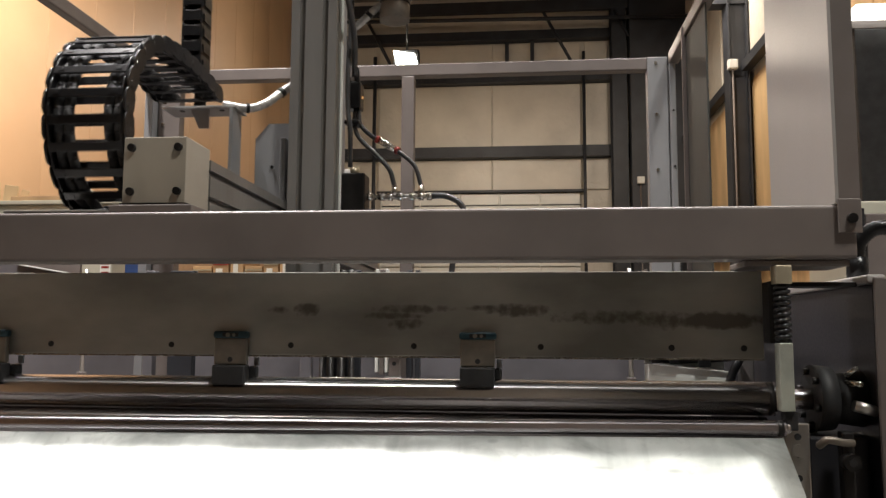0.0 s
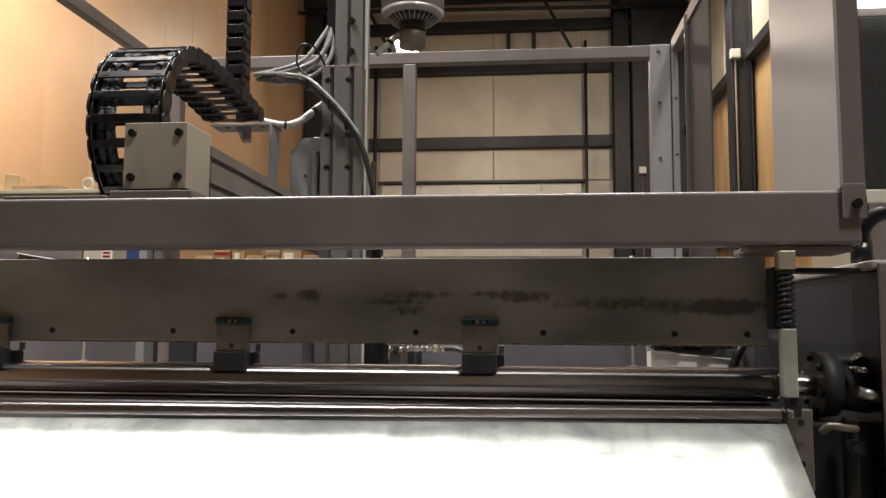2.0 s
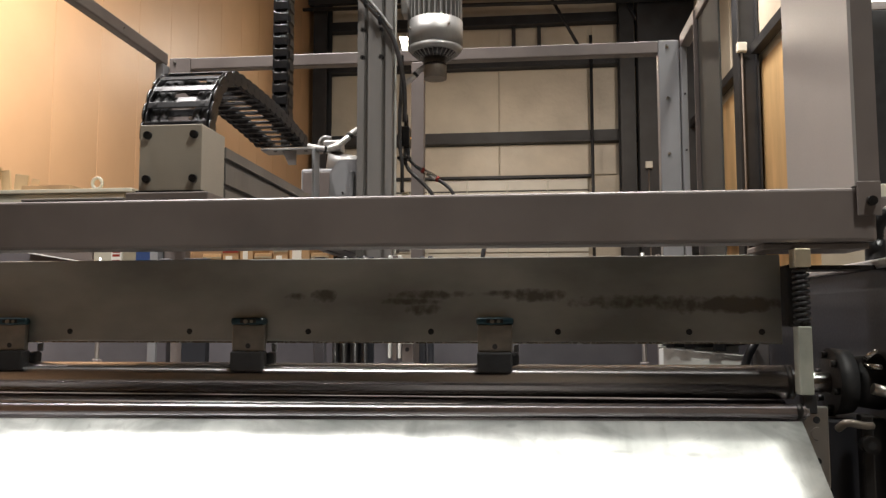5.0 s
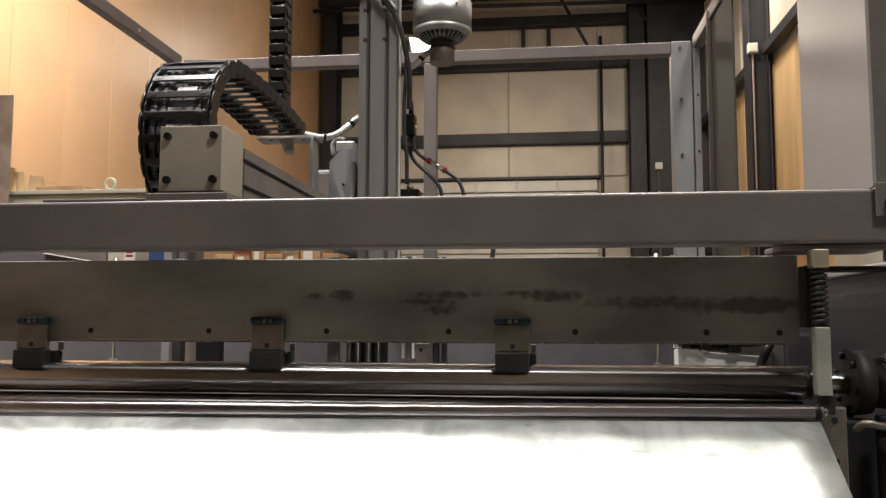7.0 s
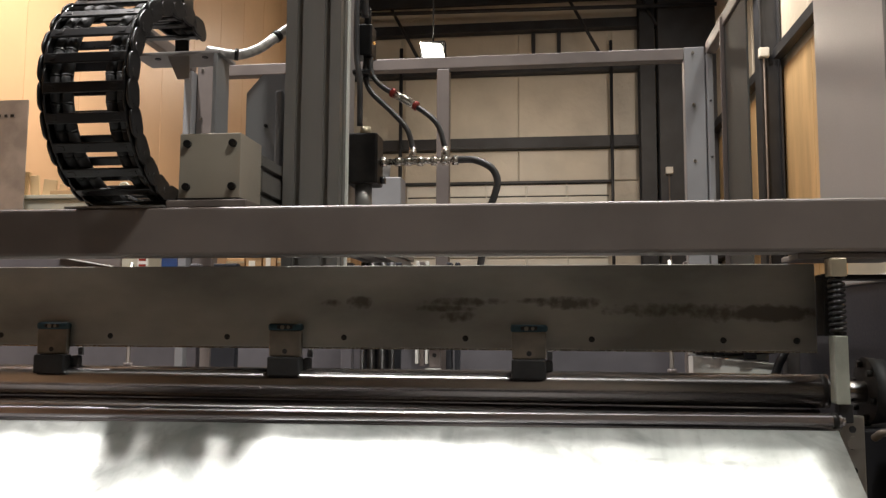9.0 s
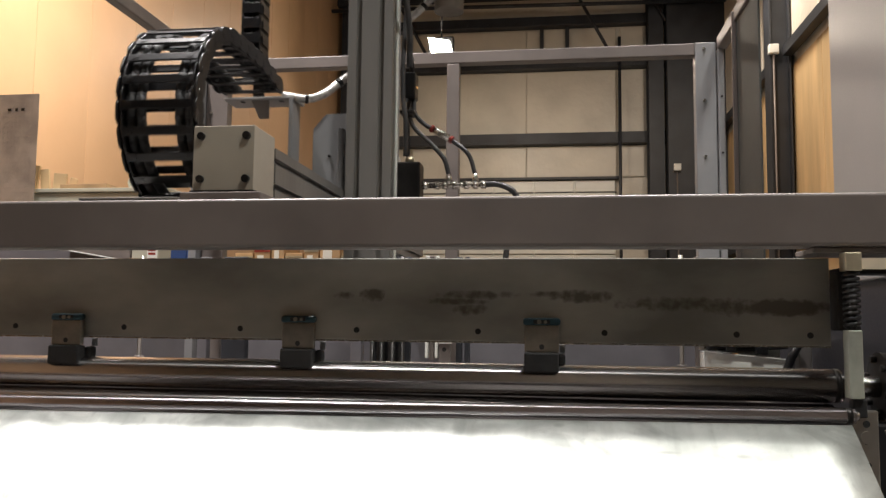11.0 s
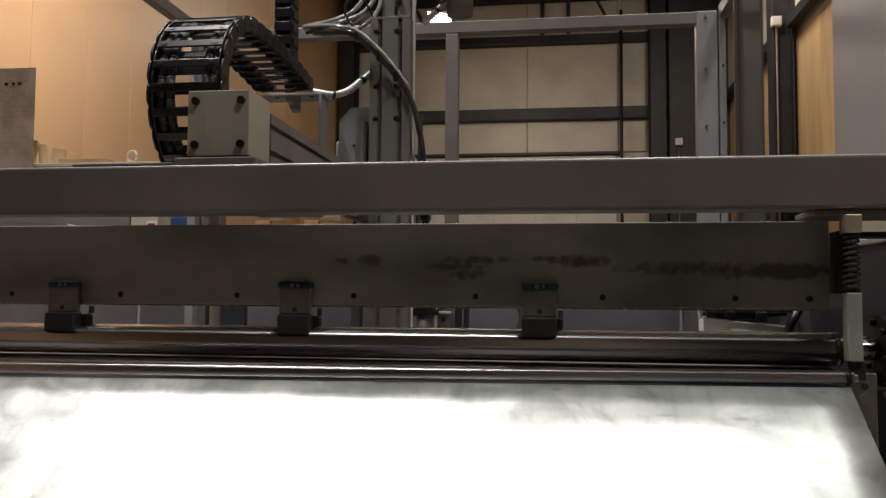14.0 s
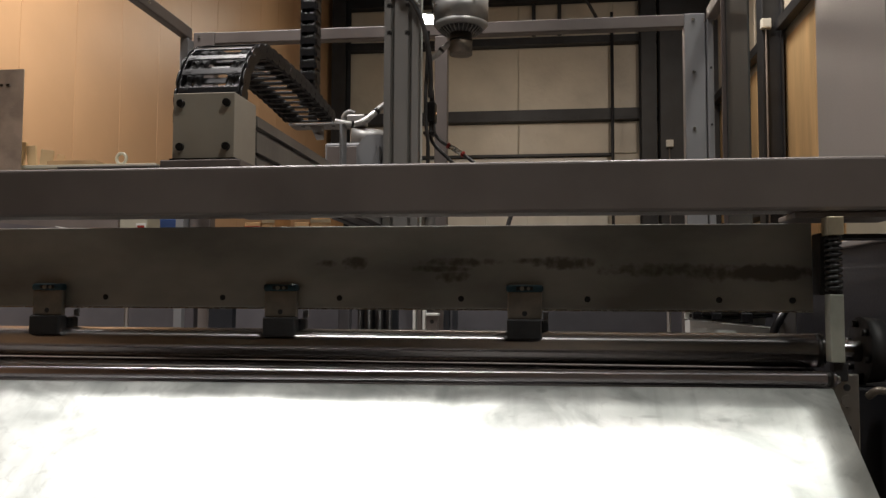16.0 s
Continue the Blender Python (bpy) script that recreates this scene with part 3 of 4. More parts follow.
# ---- the machine: guard frame ----
def guard_frame():
    f = thing("guard_frame", "grey painted steel tube guard frame of the press machine", "machine frame")
    part("front_beam", box(-1.75, 0.456, -0.065, -0.005, 1.231, 1.31, 0.005, seg=3), PAINT, f)
    bm = prism([(0.426, -0.068), (0.431, -0.068), (0.431, 0.235), (0.426, 0.235)], "z", 1.312, 2.30)
    part("front_post", bm, PANEL, f, "tall folded sheet steel post")
    # flange and tab get a darker colour than the post for their shaded faces
    part("post_flange", box(0.4312, 0.461, -0.068, -0.064, 1.312, 2.30), PAINT, f, "folded front flange, coloured darker for its shaded face")
    part("post_tab", box(0.428, 0.461, -0.0715, -0.0683, 1.268, 1.318, 0.001), PAINT, f)
    screw(f, (0.447, -0.0715, 1.289), 0.0075, name="post_bolt")
    part("under_block", box(0.30, 0.45, -0.05, 0.04, 1.2215, 1.2305, 0.002), PAINT, f)
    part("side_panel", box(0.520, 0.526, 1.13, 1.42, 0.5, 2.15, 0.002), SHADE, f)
    part("side_panel_lip", box(0.505, 0.5195, 1.412, 1.42, 0.5, 2.15, 0.001), PAINT, f)
    part("top_rail_side", box(0.512, 0.548, -0.06, 1.70, 2.118, 2.165, 0.004), PAINT, f)
    part("top_rail_side", box(-1.492, -1.457, -0.06, 1.70, 2.118, 2.165, 0.004), PAINT, f)
    part("top_rail_back", box(-1.365, 0.435, 1.70, 1.745, 2.100, 2.147, 0.004), PAINT, f)
    part("back_post", box(0.435, 0.510, 1.70, 1.75, 0, 2.149, 0.004), PAINT_BLUE, f)
    part("back_post_angle", box(0.513, 0.535, 1.685, 1.75, 0, 2.12, 0.003), PAINT_BLUE, f)
    for z in (2.124, 1.929, 1.721, 1.51):
        screw(f, (0.466, 1.70, z), 0.006, name="post_screw", material=NICKEL)
        screw(f, (0.524, 1.685, z + 0.01), 0.004, name="post_screw", material=BLACKOX)
    part("mid_post", box(-0.487, -0.438, 1.70, 1.745, 0, 2.100, 0.004), PAINT, f)
    part("back_post", box(-1.453, -1.365, 1.70, 1.75, 0, 2.149, 0.004), PAINT, f)
    part("back_post_angle", box(-1.489, -1.456, 1.66, 1.75, 0, 2.117, 0.003), PAINT_BLUE, f)
    for z in (2.13, 1.93, 1.72, 1.51):
        screw(f, (-1.43, 1.70, z), 0.006, name="post_screw", material=NICKEL)
    for y in (1.35, 0.6):
        screw(f, (-1.4565, y, 2.142), 0.006, name="rail_screw", axis="x", material=NICKEL)
    part("front_post", box(-1.80, -1.75, -0.065, -0.005, 0, 2.165, 0.004), PAINT, f)
    # lower panels and inner uprights behind the rollers
    part("back_panel", box(-2.7, 0.435, 1.72, 1.726, 0.1, 1.30, 0.002), GREYDARK, f)
    for x0, x1, m in ((-1.135, -1.105, GREYDARK), (-1.06, -0.985, PRIMER), (-0.665, -0.632, GREYDARK), (-0.358, -0.341, PRIMER), (-0.333, -0.319, PRIMER), (0.306, 0.316, PAINT)):
        part("inner_upright", box(x0, x1, 1.0, 1.03, 0.1, 1.30, 0.003), m, f)
    part("dark_panel", box(-0.606, -0.488, 1.0, 1.01, 0.1, 1.30, 0.002), PRIMER, f, "dark blue-grey inner panel")
    for x, w in ((-0.597, 0.014), (-0.572, 0.022), (-0.541, 0.022), (-0.512, 0.018)):
        part("dark_rod", rod((x, 0.985, 0.1), (x, 0.985, 1.30), w / 2, seg=14), BLACKOX, f, "dark steel rod")
    for x in (-1.29, 0.26):
        guide = part("guide_rod", rod((x, 0.95, 1.004), (x, 0.95, 1.30), 0.006, seg=12), STEEL, f, "bright thin guide rod")
        part("guide_nut", rod((x, 0.95, 0.996), (x, 0.95, 1.006), 0.013, seg=6), PAINT, guide)
    for x in (-0.440, -0.412):
        part("white_strip", box(x, x + 0.008, 0.96, 0.985, 1.012, 1.30, 0.002), DOOR, f, "white plastic strip")
    part("strip_backing", box(-0.430, -0.416, 0.97, 0.99, 1.005, 1.30, 0.002), PAINT, f)
    part("sensor_bracket", box(-0.402, -0.370, 0.965, 0.99, 1.0, 1.052, 0.002), PAINT, f)
    part("bracket_top", box(-0.402, -0.366, 0.955, 0.99, 1.0525, 1.06, 0.002), DOOR, f)
    part("bracket_hole", rod((-0.386, 0.965, 1.036), (-0.386, 0.9645, 1.036), 0.006, seg=14), RUBBER, f)
    part("sensor_foot", box(-0.412, -0.368, 0.955, 0.985, 0.985, 0.9995, 0.003), CAST, f)
    part("inner_rail", box(-1.37, 0.5, 1.04, 1.075, 0.93, 0.97, 0.003), GREYDARK, f)
    part("inner_post", box(0.56, 0.62, 0.98, 1.04, 0.1, 1.10, 0.004), PAINT, f)


def feed_roller(name, y, z, r, x0, x1, label, skin=None):
    """A polished roller with journals, turning on x."""
    t = thing(name, label, "roller", "feed rollers", (0, y, z))
    bm = rod((x0, 0, 0), (x1, 0, 0), r, seg=48)
    part("barrel", bm, skin or CHROME, t)
    part("journal", rod((x1, 0, 0), (x1 + (0.07 if r > 0.02 else 0.006), 0, 0), r * 0.62, seg=28), CHROME, t)
    part("collar", rod((x1 - 0.012, 0, 0), (x1 - 0.004, 0, 0), r * 1.01, seg=40), BLACKOX, t)
    part("journal", rod((x0 - 0.07, 0, 0), (x0, 0, 0), r * 0.62, seg=28), CHROME, t)
    return t


def stripper_bar():
    s = thing("stripper_bar", "ground steel bar with dark rust stains and screw holes", "steel bar")
    spots = [(-0.373, 1.157, 0.022, 0.011, 1.2), (-0.42, 1.156, 0.018, 0.006, 1.0), (-0.20, 1.158, 0.06, 0.007, 1.0), (-0.235, 1.148, 0.05, 0.006, 1.3), (-0.21, 1.135, 0.03, 0.009, 1.0)]
    spots += [(-0.035, 1.157, 0.05, 0.011, 1.4), (-0.09, 1.16, 0.03, 0.005, 0.8), (0.12, 1.147, 0.11, 0.010, 1.0), (0.19, 1.142, 0.035, 0.014, 1.2), (0.272, 1.142, 0.07, 0.0145, 2.4)]
    part("bar", box(-1.7, 0.338, 0, 0.02, 1.084, 1.218, 0.0015), rusty_plate(spots), s)
    part("lower_edge", box(-1.7, 0.338, 0.001, 0.019, 1.0815, 1.0838), NICKEL, s)
    for x in (0.308, 0.2, 0, -0.2, -0.4, -0.6, -0.808, -1.01, -1.21):
        bm = rod((x, 0.0, 1.1), (x, -0.0006, 1.1), 0.0048, seg=14)
        part("screw_hole", bm, RUBBER, s, "dark countersunk screw hole")
    # fingers that hang from the bar on to the roller
    for x in (-0.098, -0.496, -0.907, -1.31):
        g = thing("stripper_finger", "tan steel finger with a black pad pressing on the roller", "clamp finger", "fingers on the bar")
        part("body", box(x - 0.027, x + 0.027, -0.012, -0.0005, 1.0685, 1.1115, 0.002), FINGER, g)
        part("slot_plate", box(x - 0.0295, x + 0.0295, -0.014, -0.0005, 1.1105, 1.1225, 0.0045, seg=3), TEAL, g, "dark slotted top")
        slot = part("slot", box(x - 0.013, x + 0.013, -0.0146, -0.0142, 1.1135, 1.1195, 0.0001), BLACKOX, g, "dark slot in the plate")
        part("slot_screw", rod((x - 0.004, -0.0147, 1.1163), (x - 0.004, -0.0156, 1.1163), 0.0036, seg=12), FINGER, slot)
        part("slot_nut", rod((x + 0.006, -0.0147, 1.1163), (x + 0.006, -0.0152, 1.1163), 0.003, seg=6), FINGER, slot)
        part("pad", box(x - 0.0275, x + 0.0265, -0.020, 0.006, 1.0365, 1.068, 0.0025), RUBBER, g)
        part("pad_heel", box(x + 0.024, x + 0.037, 0.004, 0.024, 1.046, 1.066, 0.004), RUBBER, g)
        part("heel_guide", box(x + 0.028, x + 0.037, 0.021, 0.026, 1.0662, 1.0805, 0.001), PAINT_BLUE, g)
        part("screw_hole", rod((x, -0.012, 1.077), (x, -0.0126, 1.077), 0.0042, seg=12), RUBBER, g)


def spring_post():
    p = thing("spring_post", "zinc capped spring post with a black coil spring", "spring post")
    part("cap", box(0.3365, 0.359, -0.076, -0.048, 1.194, 1.221, 0.0015), BRASSY, p)
    for x, y, r in ((0.3478, -0.062, 0.0095),):
        n = 10
        pts = [(x + r * math.cos(a), y + r * math.sin(a), 1.112 + 0.08 * a / (2 * math.pi * n)) for a in (2 * math.pi * k / 12 for k in range(12 * n + 1))]
        part("coil_spring", hose(pts, 0.0029, 7, 1), BLACK, p)
        part("spring_pin", rod((x, y, 1.10), (x, y, 1.196), 0.0062, seg=12), RUBBER, p)
    part("backing", box(0.336, 0.364, -0.040, -0.004, 1.108, 1.2, 0.002), RUBBER, p)
    part("carrier", box(0.338, 0.357, -0.075, -0.05, 1.012, 1.109, 0.0015), GREENISH, p)
    part("foot", box(0.343, 0.362, -0.07, -0.05, 0.985, 1.012, 0.002), RUBBER, p)
    part("stop_bar", box(0.373, 0.47, -0.02, 0.03, 1.193, 1.2, 0.001), BLACKOX, p)


def side_stand():
    s = thing("side_frame", "dark grey painted side frame plate carrying the roller bearings", "machine frame")
    bm = prism([(-0.06, 0.1), (0.95, 0.1), (0.95, 1.195), (-0.06, 1.195)], "x", 0.476, 0.494, 0.004)
    part("plate", bm, DARKPAINT, s)
    part("front_edge", box(0.474, 0.494, -0.068, -0.0605, 0.1, 1.205, 0.003), PAINT, s, "pale grey front edge")
    part("top_edge", box(0.468, 0.494, -0.06, 0.95, 1.1955, 1.2085, 0.003), PANEL, s, "pale grey top edge")
    b = part("bearing_housing", rod((0.405, 0.005, 1.026), (0.432, 0.005, 1.026), 0.05, 0.047, 40), RUBBER, s)
    part("bearing_boss", rod((0.432, 0.005, 1.026), (0.476, 0.005, 1.026), 0.036, 0.042, 32), RUBBER, s)
    for k in range(6):
        a = k * math.pi / 3 + 0.3
        part("bearing_bolt", rod((0.397, 0.005 + 0.04 * math.cos(a), 1.026 + 0.04 * math.sin(a)), (0.405, 0.005 + 0.04 * math.cos(a), 1.026 + 0.04 * math.sin(a)), 0.0055, seg=6), BLACKOX, s)
    part("grease_nipple", rod((0.44, -0.04, 1.062), (0.452, -0.052, 1.075), 0.004, 0.003, 10), NICKEL, s)
    part("grease_nipple", rod((0.448, -0.02, 1.05), (0.46, -0.045, 1.05), 0.005, 0.004, 10), NICKEL, s)
    part("cross_pin", rod((0.445, -0.05, 1.02), (0.476, -0.05, 1.012), 0.008, seg=14), STEEL, s)
    part("lower_housing", box(0.385, 0.474, -0.03, 0.05, 0.6, 0.975, 0.006), DARKPAINT, s)
    part("tension_plate", box(0.344, 0.379, -0.062, -0.05, 0.88, 0.995, 0.002), STEEL, s, "bare steel lug plate")
    for z in (0.976, 0.952, 0.918):
        part("lug_hole", rod((0.362, -0.062, z), (0.362, -0.0626, z), 0.005, seg=14), RUBBER, s)
    part("lug_ring", rod((0.362, -0.0625, 0.957), (0.362, -0.066, 0.957), 0.009, seg=18), STEEL, s)
    part("lever", hose([(0.388, -0.07, 0.965), (0.395, -0.085, 0.975), (0.415, -0.085, 0.972), (0.432, -0.075, 0.97)], 0.0055, 10), FINGER, s)
    part("clamp_screw", rod((0.428, -0.065, 0.944), (0.428, -0.085, 0.944), 0.012, seg=20), BLACKOX, s)
    part("clamp_socket", rod((0.428, -0.0851, 0.944), (0.428, -0.0858, 0.944), 0.006, seg=6), RUBBER, s)
    part("clamp_stem", box(0.42, 0.437, -0.07, -0.05, 0.80, 0.985, 0.003), BLACKOX, s)
    c = thing("cable_gland", "black corrugated hose rising from a gland on the side frame", "hose")
    part("gland", rod((0.487, 0.02, 1.209), (0.487, 0.02, 1.24), 0.016, seg=14), BLACK, c)
    part("corrugated_hose", hose([(0.487, 0.02, 1.24), (0.49, 0.015, 1.265), (0.515, 0.01, 1.285), (0.55, 0.0, 1.275), (0.60, -0.02, 1.23), (0.62, -0.03, 1.1)], 0.011, 12, 10, ribs=0.14), BLACK, c)
    # left hand twin of the side frame, out of the picture
    t = thing("side_frame", "dark grey side frame plate at the rollers' far end", "machine frame")
    part("plate", box(-1.82, -1.80, -0.06, 0.95, 0.1, 1.205, 0.004), DARKPAINT, t)
    part("front_edge", box(-1.822, -1.80, -0.068, -0.0605, 0.1, 1.205, 0.003), PAINT, t)


def slide():
    s = thing("delivery_slide", "sloping galvanised sheet slide with oily smears", "slide")
    y0, z0, k = -0.083, 0.9735, 0.733
    bm = bmesh.new()
    nx, ny = 40, 20
    grid = []
    for j in range(ny + 1):
        y = y0 - 0.70 * j / ny
        row = []
        for i in range(nx + 1):
            x = -1.7 + 2.036 * i / nx
            z = z0 + 0.008 * x + (y - y0) * k + 0.0012 * noise.noise(Vector((x * 2.1, y * 3.0, 0.3)))
            row.append(bm.verts.new((x, y, z)))
        grid.append(row)
    for a, b in zip(grid, grid[1:]):
        for i in range(nx):
            bm.faces.new((a[i], a[i + 1], b[i + 1], b[i])).smooth = True
    ext = bmesh.ops.extrude_face_region(bm, geom=bm.faces[:])
    bmesh.ops.translate(bm, verts=[v for v in ext["geom"] if isinstance(v, bmesh.types.BMVert)], vec=(0, 0.0015, -0.002))
    part("slide_sheet", bm, GALV, s)
    for x in (-1.6, -0.7, 0.25):
        part("bearer", prism([(y0 - 0.02, z0 - 0.03), (y0 - 0.66, z0 - 0.03 - 0.64 * k), (y0 - 0.66, 0.0), (y0 - 0.62, 0.0), (y0 - 0.62, z0 - 0.08 - 0.6 * k), (y0 - 0.02, z0 - 0.08)], "x", x, x + 0.03), PAINT, s)
    b = thing("sheet_bin", "grey steel bin that catches the finished sheets", "bin")
    part("bin_floor", box(-1.75, 0.5, -1.02, -0.72, 0.30, 0.31), PAINT, b)
    part("bin_wall", box(-1.75, 0.5, -1.03, -1.02, 0.0, 0.5), PAINT, b)
    for x in (-1.75, 0.49):
        part("bin_side", box(x, x + 0.01, -1.02, -0.72, 0.0, 0.5), PAINT, b)


def cable_duct():
    d = thing("cable_duct", "pale grey cable tray with black clips and a corrugated hose", "cable tray")
    bm = prism([(0.239, 1.0555), (0.41, 1.041), (0.41, 0.985), (0.239, 0.985)], "y", 0.5, 0.56, 0.001)
    part("tray", bm, DOOR, d)
    part("tray_lip", prism([(0.237, 1.0557), (0.411, 1.0412), (0.411, 1.0435), (0.237, 1.058)], "y", 0.494, 0.51), DOOR, d, "bright folded lip")
    part("tray_back", prism([(0.239, 1.0585), (0.41, 1.044), (0.41, 1.072), (0.239, 1.073)], "y", 0.56, 0.566), DOOR, d)
    part("lid", prism([(0.239, 1.0735), (0.425, 1.0725), (0.425, 1.0765), (0.239, 1.0775)], "y", 0.49, 0.57), BLACK, d, "dark rubber lid strip")
    for x, w, h in ((0.2436, 0.019, 0.014), (0.2824, 0.021, 0.016), (0.342, 0.025, 0.021)):
        part("clip", box(x, x + w, 0.486, 0.4985, 1.0735 - h, 1.0733, 0.002), BLACK, d)
    part("inner_cable", hose([(0.245, 0.535, 1.066), (0.3, 0.53, 1.062), (0.36, 0.53, 1.064), (0.415, 0.52, 1.068)], 0.004, 8), HOSE, d)
    part("corrugated_hose", hose([(0.400, 0.48, 1.015), (0.408, 0.48, 1.04), (0.418, 0.48, 1.06), (0.435, 0.49, 1.085)], 0.0085, 10, 10, ribs=0.16), BLACK, d)
    part("stand", box(0.433, 0.460, 0.505, 0.54, 0.1, 1.09, 0.003), PANEL, d)
    part("foot", box(0.30, 0.33, 0.53, 0.556, 0.1, 0.985, 0.003), GREYDARK, d)


guard_frame()
TOP_ROLLER = feed_roller("top_roller", 0.008, 1.0238, 0.0256, -1.7, 0.351, "polished steel top feed roller with dark reflections")
NIP_ROLLER = feed_roller("nip_roller", 0.008, 0.9715, 0.0256, -1.7, 0.338, "polished steel lower nip roller")
OUT_ROLLER = feed_roller("outfeed_roller", -0.073, 0.9855, 0.0115, -1.7, 0.342, "slim polished steel outfeed roller above the slide", SATIN)
stripper_bar(), spring_post(), side_stand(), slide(), cable_duct()
solid("feed_table", box(-1.5, 0.29, 0.055, 1.0, 0.955, 0.985, 0.004), PAINT, "grey painted feed table behind the rollers", "table")


# ---- the gantry axis ----
def slotted(w, h, slots, depth=0.012, gap=0.010):
    """Outline of an extrusion w by h with slots on all four sides."""
    out = []

    def side(length, count):
        seq = [(0.0, 0.0)]
        for k in range(count):
            c = length * (k + 0.5) / count
            seq += [(c - gap / 2, 0), (c - gap / 2, depth), (c + gap / 2, depth), (c + gap / 2, 0)]
        return seq

    for a, d in side(w, slots[0]):
        out.append((-w / 2 + a, -h / 2 + d))
    for a, d in side(h, slots[1]):
        out.append((w / 2 - d, -h / 2 + a))
    for a, d in side(w, slots[0]):
        out.append((w / 2 - a, h / 2 - d))
    for a, d in side(h, slots[1]):
        out.append((-w / 2 + d, h / 2 - a))
    return out


def gantry_axis():
    g = thing("gantry_axis", "aluminium linear axis with a square end block on the beam", "linear axis")
    part("end_block", box(-0.676, -0.570, -0.040, 0.058, 1.3275, 1.437, 0.0012), BLOCKPAINT, g)
    for x in (-0.662, -0.583):
        for z in (1.347, 1.4195):
            screw(g, (x, -0.040, z), 0.0068)
    part("foot_plate", box(-0.690, -0.552, -0.055, 0.07, 1.3105, 1.3235, 0.002), PAINT, g)
    part("shim", box(-0.678, -0.566, -0.045, 0.062, 1.3235, 1.3275), BLACKOX, g)
    out = [(u - 0.622, v + 1.373) for u, v in slotted(0.108, 0.092, (2, 2))]
    part("profile", prism(out, "y", 0.06, 1.69), ALU, g)
    part("chain_tray", box(-0.865, -0.69, -0.062, 0.80, 1.3105, 1.3145, 0.001), ALU, g, "flat tray under the cable chain")
    d = thing("drive_motor", "grey gear motor with a round cast body at the axis end", "motor")
    part("gearbox", box(-0.872, -0.735, 1.56, 1.66, 1.50, 1.668, 0.008), PAINT_BLUE, d)
    part("cover", box(-0.862, -0.745, 1.555, 1.56, 1.52, 1.655, 0.003), PAINT, d)
    part("motor_body", rod((-0.79, 1.62, 1.70), (-0.66, 1.66, 1.69), 0.042, 0.038, 28), CAST, d)
    part("terminal_box", box(-0.80, -0.73, 1.59, 1.65, 1.738, 1.78, 0.006), CAST, d)
    part("elbow", hose([(-0.815, 1.62, 1.735), (-0.818, 1.62, 1.775), (-0.80, 1.62, 1.795), (-0.775, 1.62, 1.79)], 0.009, 10), CLEAR, d)
    part("mount", box(-0.74, -0.60, 1.58, 1.68, 1.42, 1.66, 0.004), PAINT_BLUE, d)


gantry_axis()

# scale and travel of the carriage along y, drop of the column along z
S = 0.915
TRAVEL = [(0, .62), (.1, .69), (.2, .762), (.35, .845), (.5, .902), (.65, .924), (.8, .929), (2.5, .929), (4.15, .929), (4.35, .945), (4.55, .995), (4.75, 1.09), (5.0, 1.27), (5.2, 1.41), (5.4, 1.537), (5.5, 1.598), (5.65, 1.67), (5.85, 1.717), (6.0, 1.715), (6.15, 1.665), (6.4, 1.515), (6.7, 1.255), (7, 1.085), (7.25, .94), (7.5, .777), (7.75, .61), (8, .454), (8.2, .335), (8.35, .27), (8.5, .243), (8.7, .243), (10.3, .243), (10.5, .29), (10.75, .43), (11, .64), (11.2, .80), (11.35, .885), (11.5, .925), (11.65, .93), (13.5, .93), (15.15, .93), (15.35, .95), (15.5, .985), (15.7, 1.075), (15.85, 1.18), (16, 1.30)]
DROP = [(0, 0), (.6, 0), (.75, -.025), (1, -.09), (1.5, -.265), (2, -.435), (2.35, -.54), (2.48, -.567), (2.58, -.55), (2.7, -.507), (3, -.405), (3.2, -.335), (3.5, -.225), (3.9, -.06), (4.1, -.01), (4.3, 0), (8, 0), (11.15, 0), (11.35, -.003), (11.5, -.01), (11.65, -.03), (11.8, -.06), (12.1, -.145), (12.4, -.235), (12.7, -.335), (13, -.432), (13.3, -.53), (13.42, -.558), (13.5, -.545), (13.6, -.505), (13.9, -.418), (14.2, -.31), (14.5, -.225), (14.85, -.09), (15.05, -.025), (15.25, 0), (16, 0)]


def along(rows, t):
    """Value at t on a smooth line through the rows."""
    ts, vs = [r[0] for r in rows], [r[1] for r in rows]
    if t >= ts[-1]:
        return vs[-1]
    i = max(k for k in range(len(ts)) if ts[k] <= t)

    def slope(k):
        if k == 0 or k == len(ts) - 1:
            return 0.0 if k == 0 else (vs[k] - vs[k - 1]) / (ts[k] - ts[k - 1])
        a, b = (vs[k] - vs[k - 1]) / (ts[k] - ts[k - 1]), (vs[k + 1] - vs[k]) / (ts[k + 1] - ts[k])
        return 0.0 if a * b <= 0 else 2 * a * b / (a + b)

    h = ts[i + 1] - ts[i]
    u = (t - ts[i]) / h
    return (1 + 2 * u) * (1 - u) ** 2 * vs[i] + u * (1 - u) ** 2 * h * slope(i) + u * u * (3 - 2 * u) * vs[i + 1] + u * u * (u - 1) * h * slope(i + 1)


def carriage_y(t):
    return (along(TRAVEL, t) + 1.29) * S - 1.29


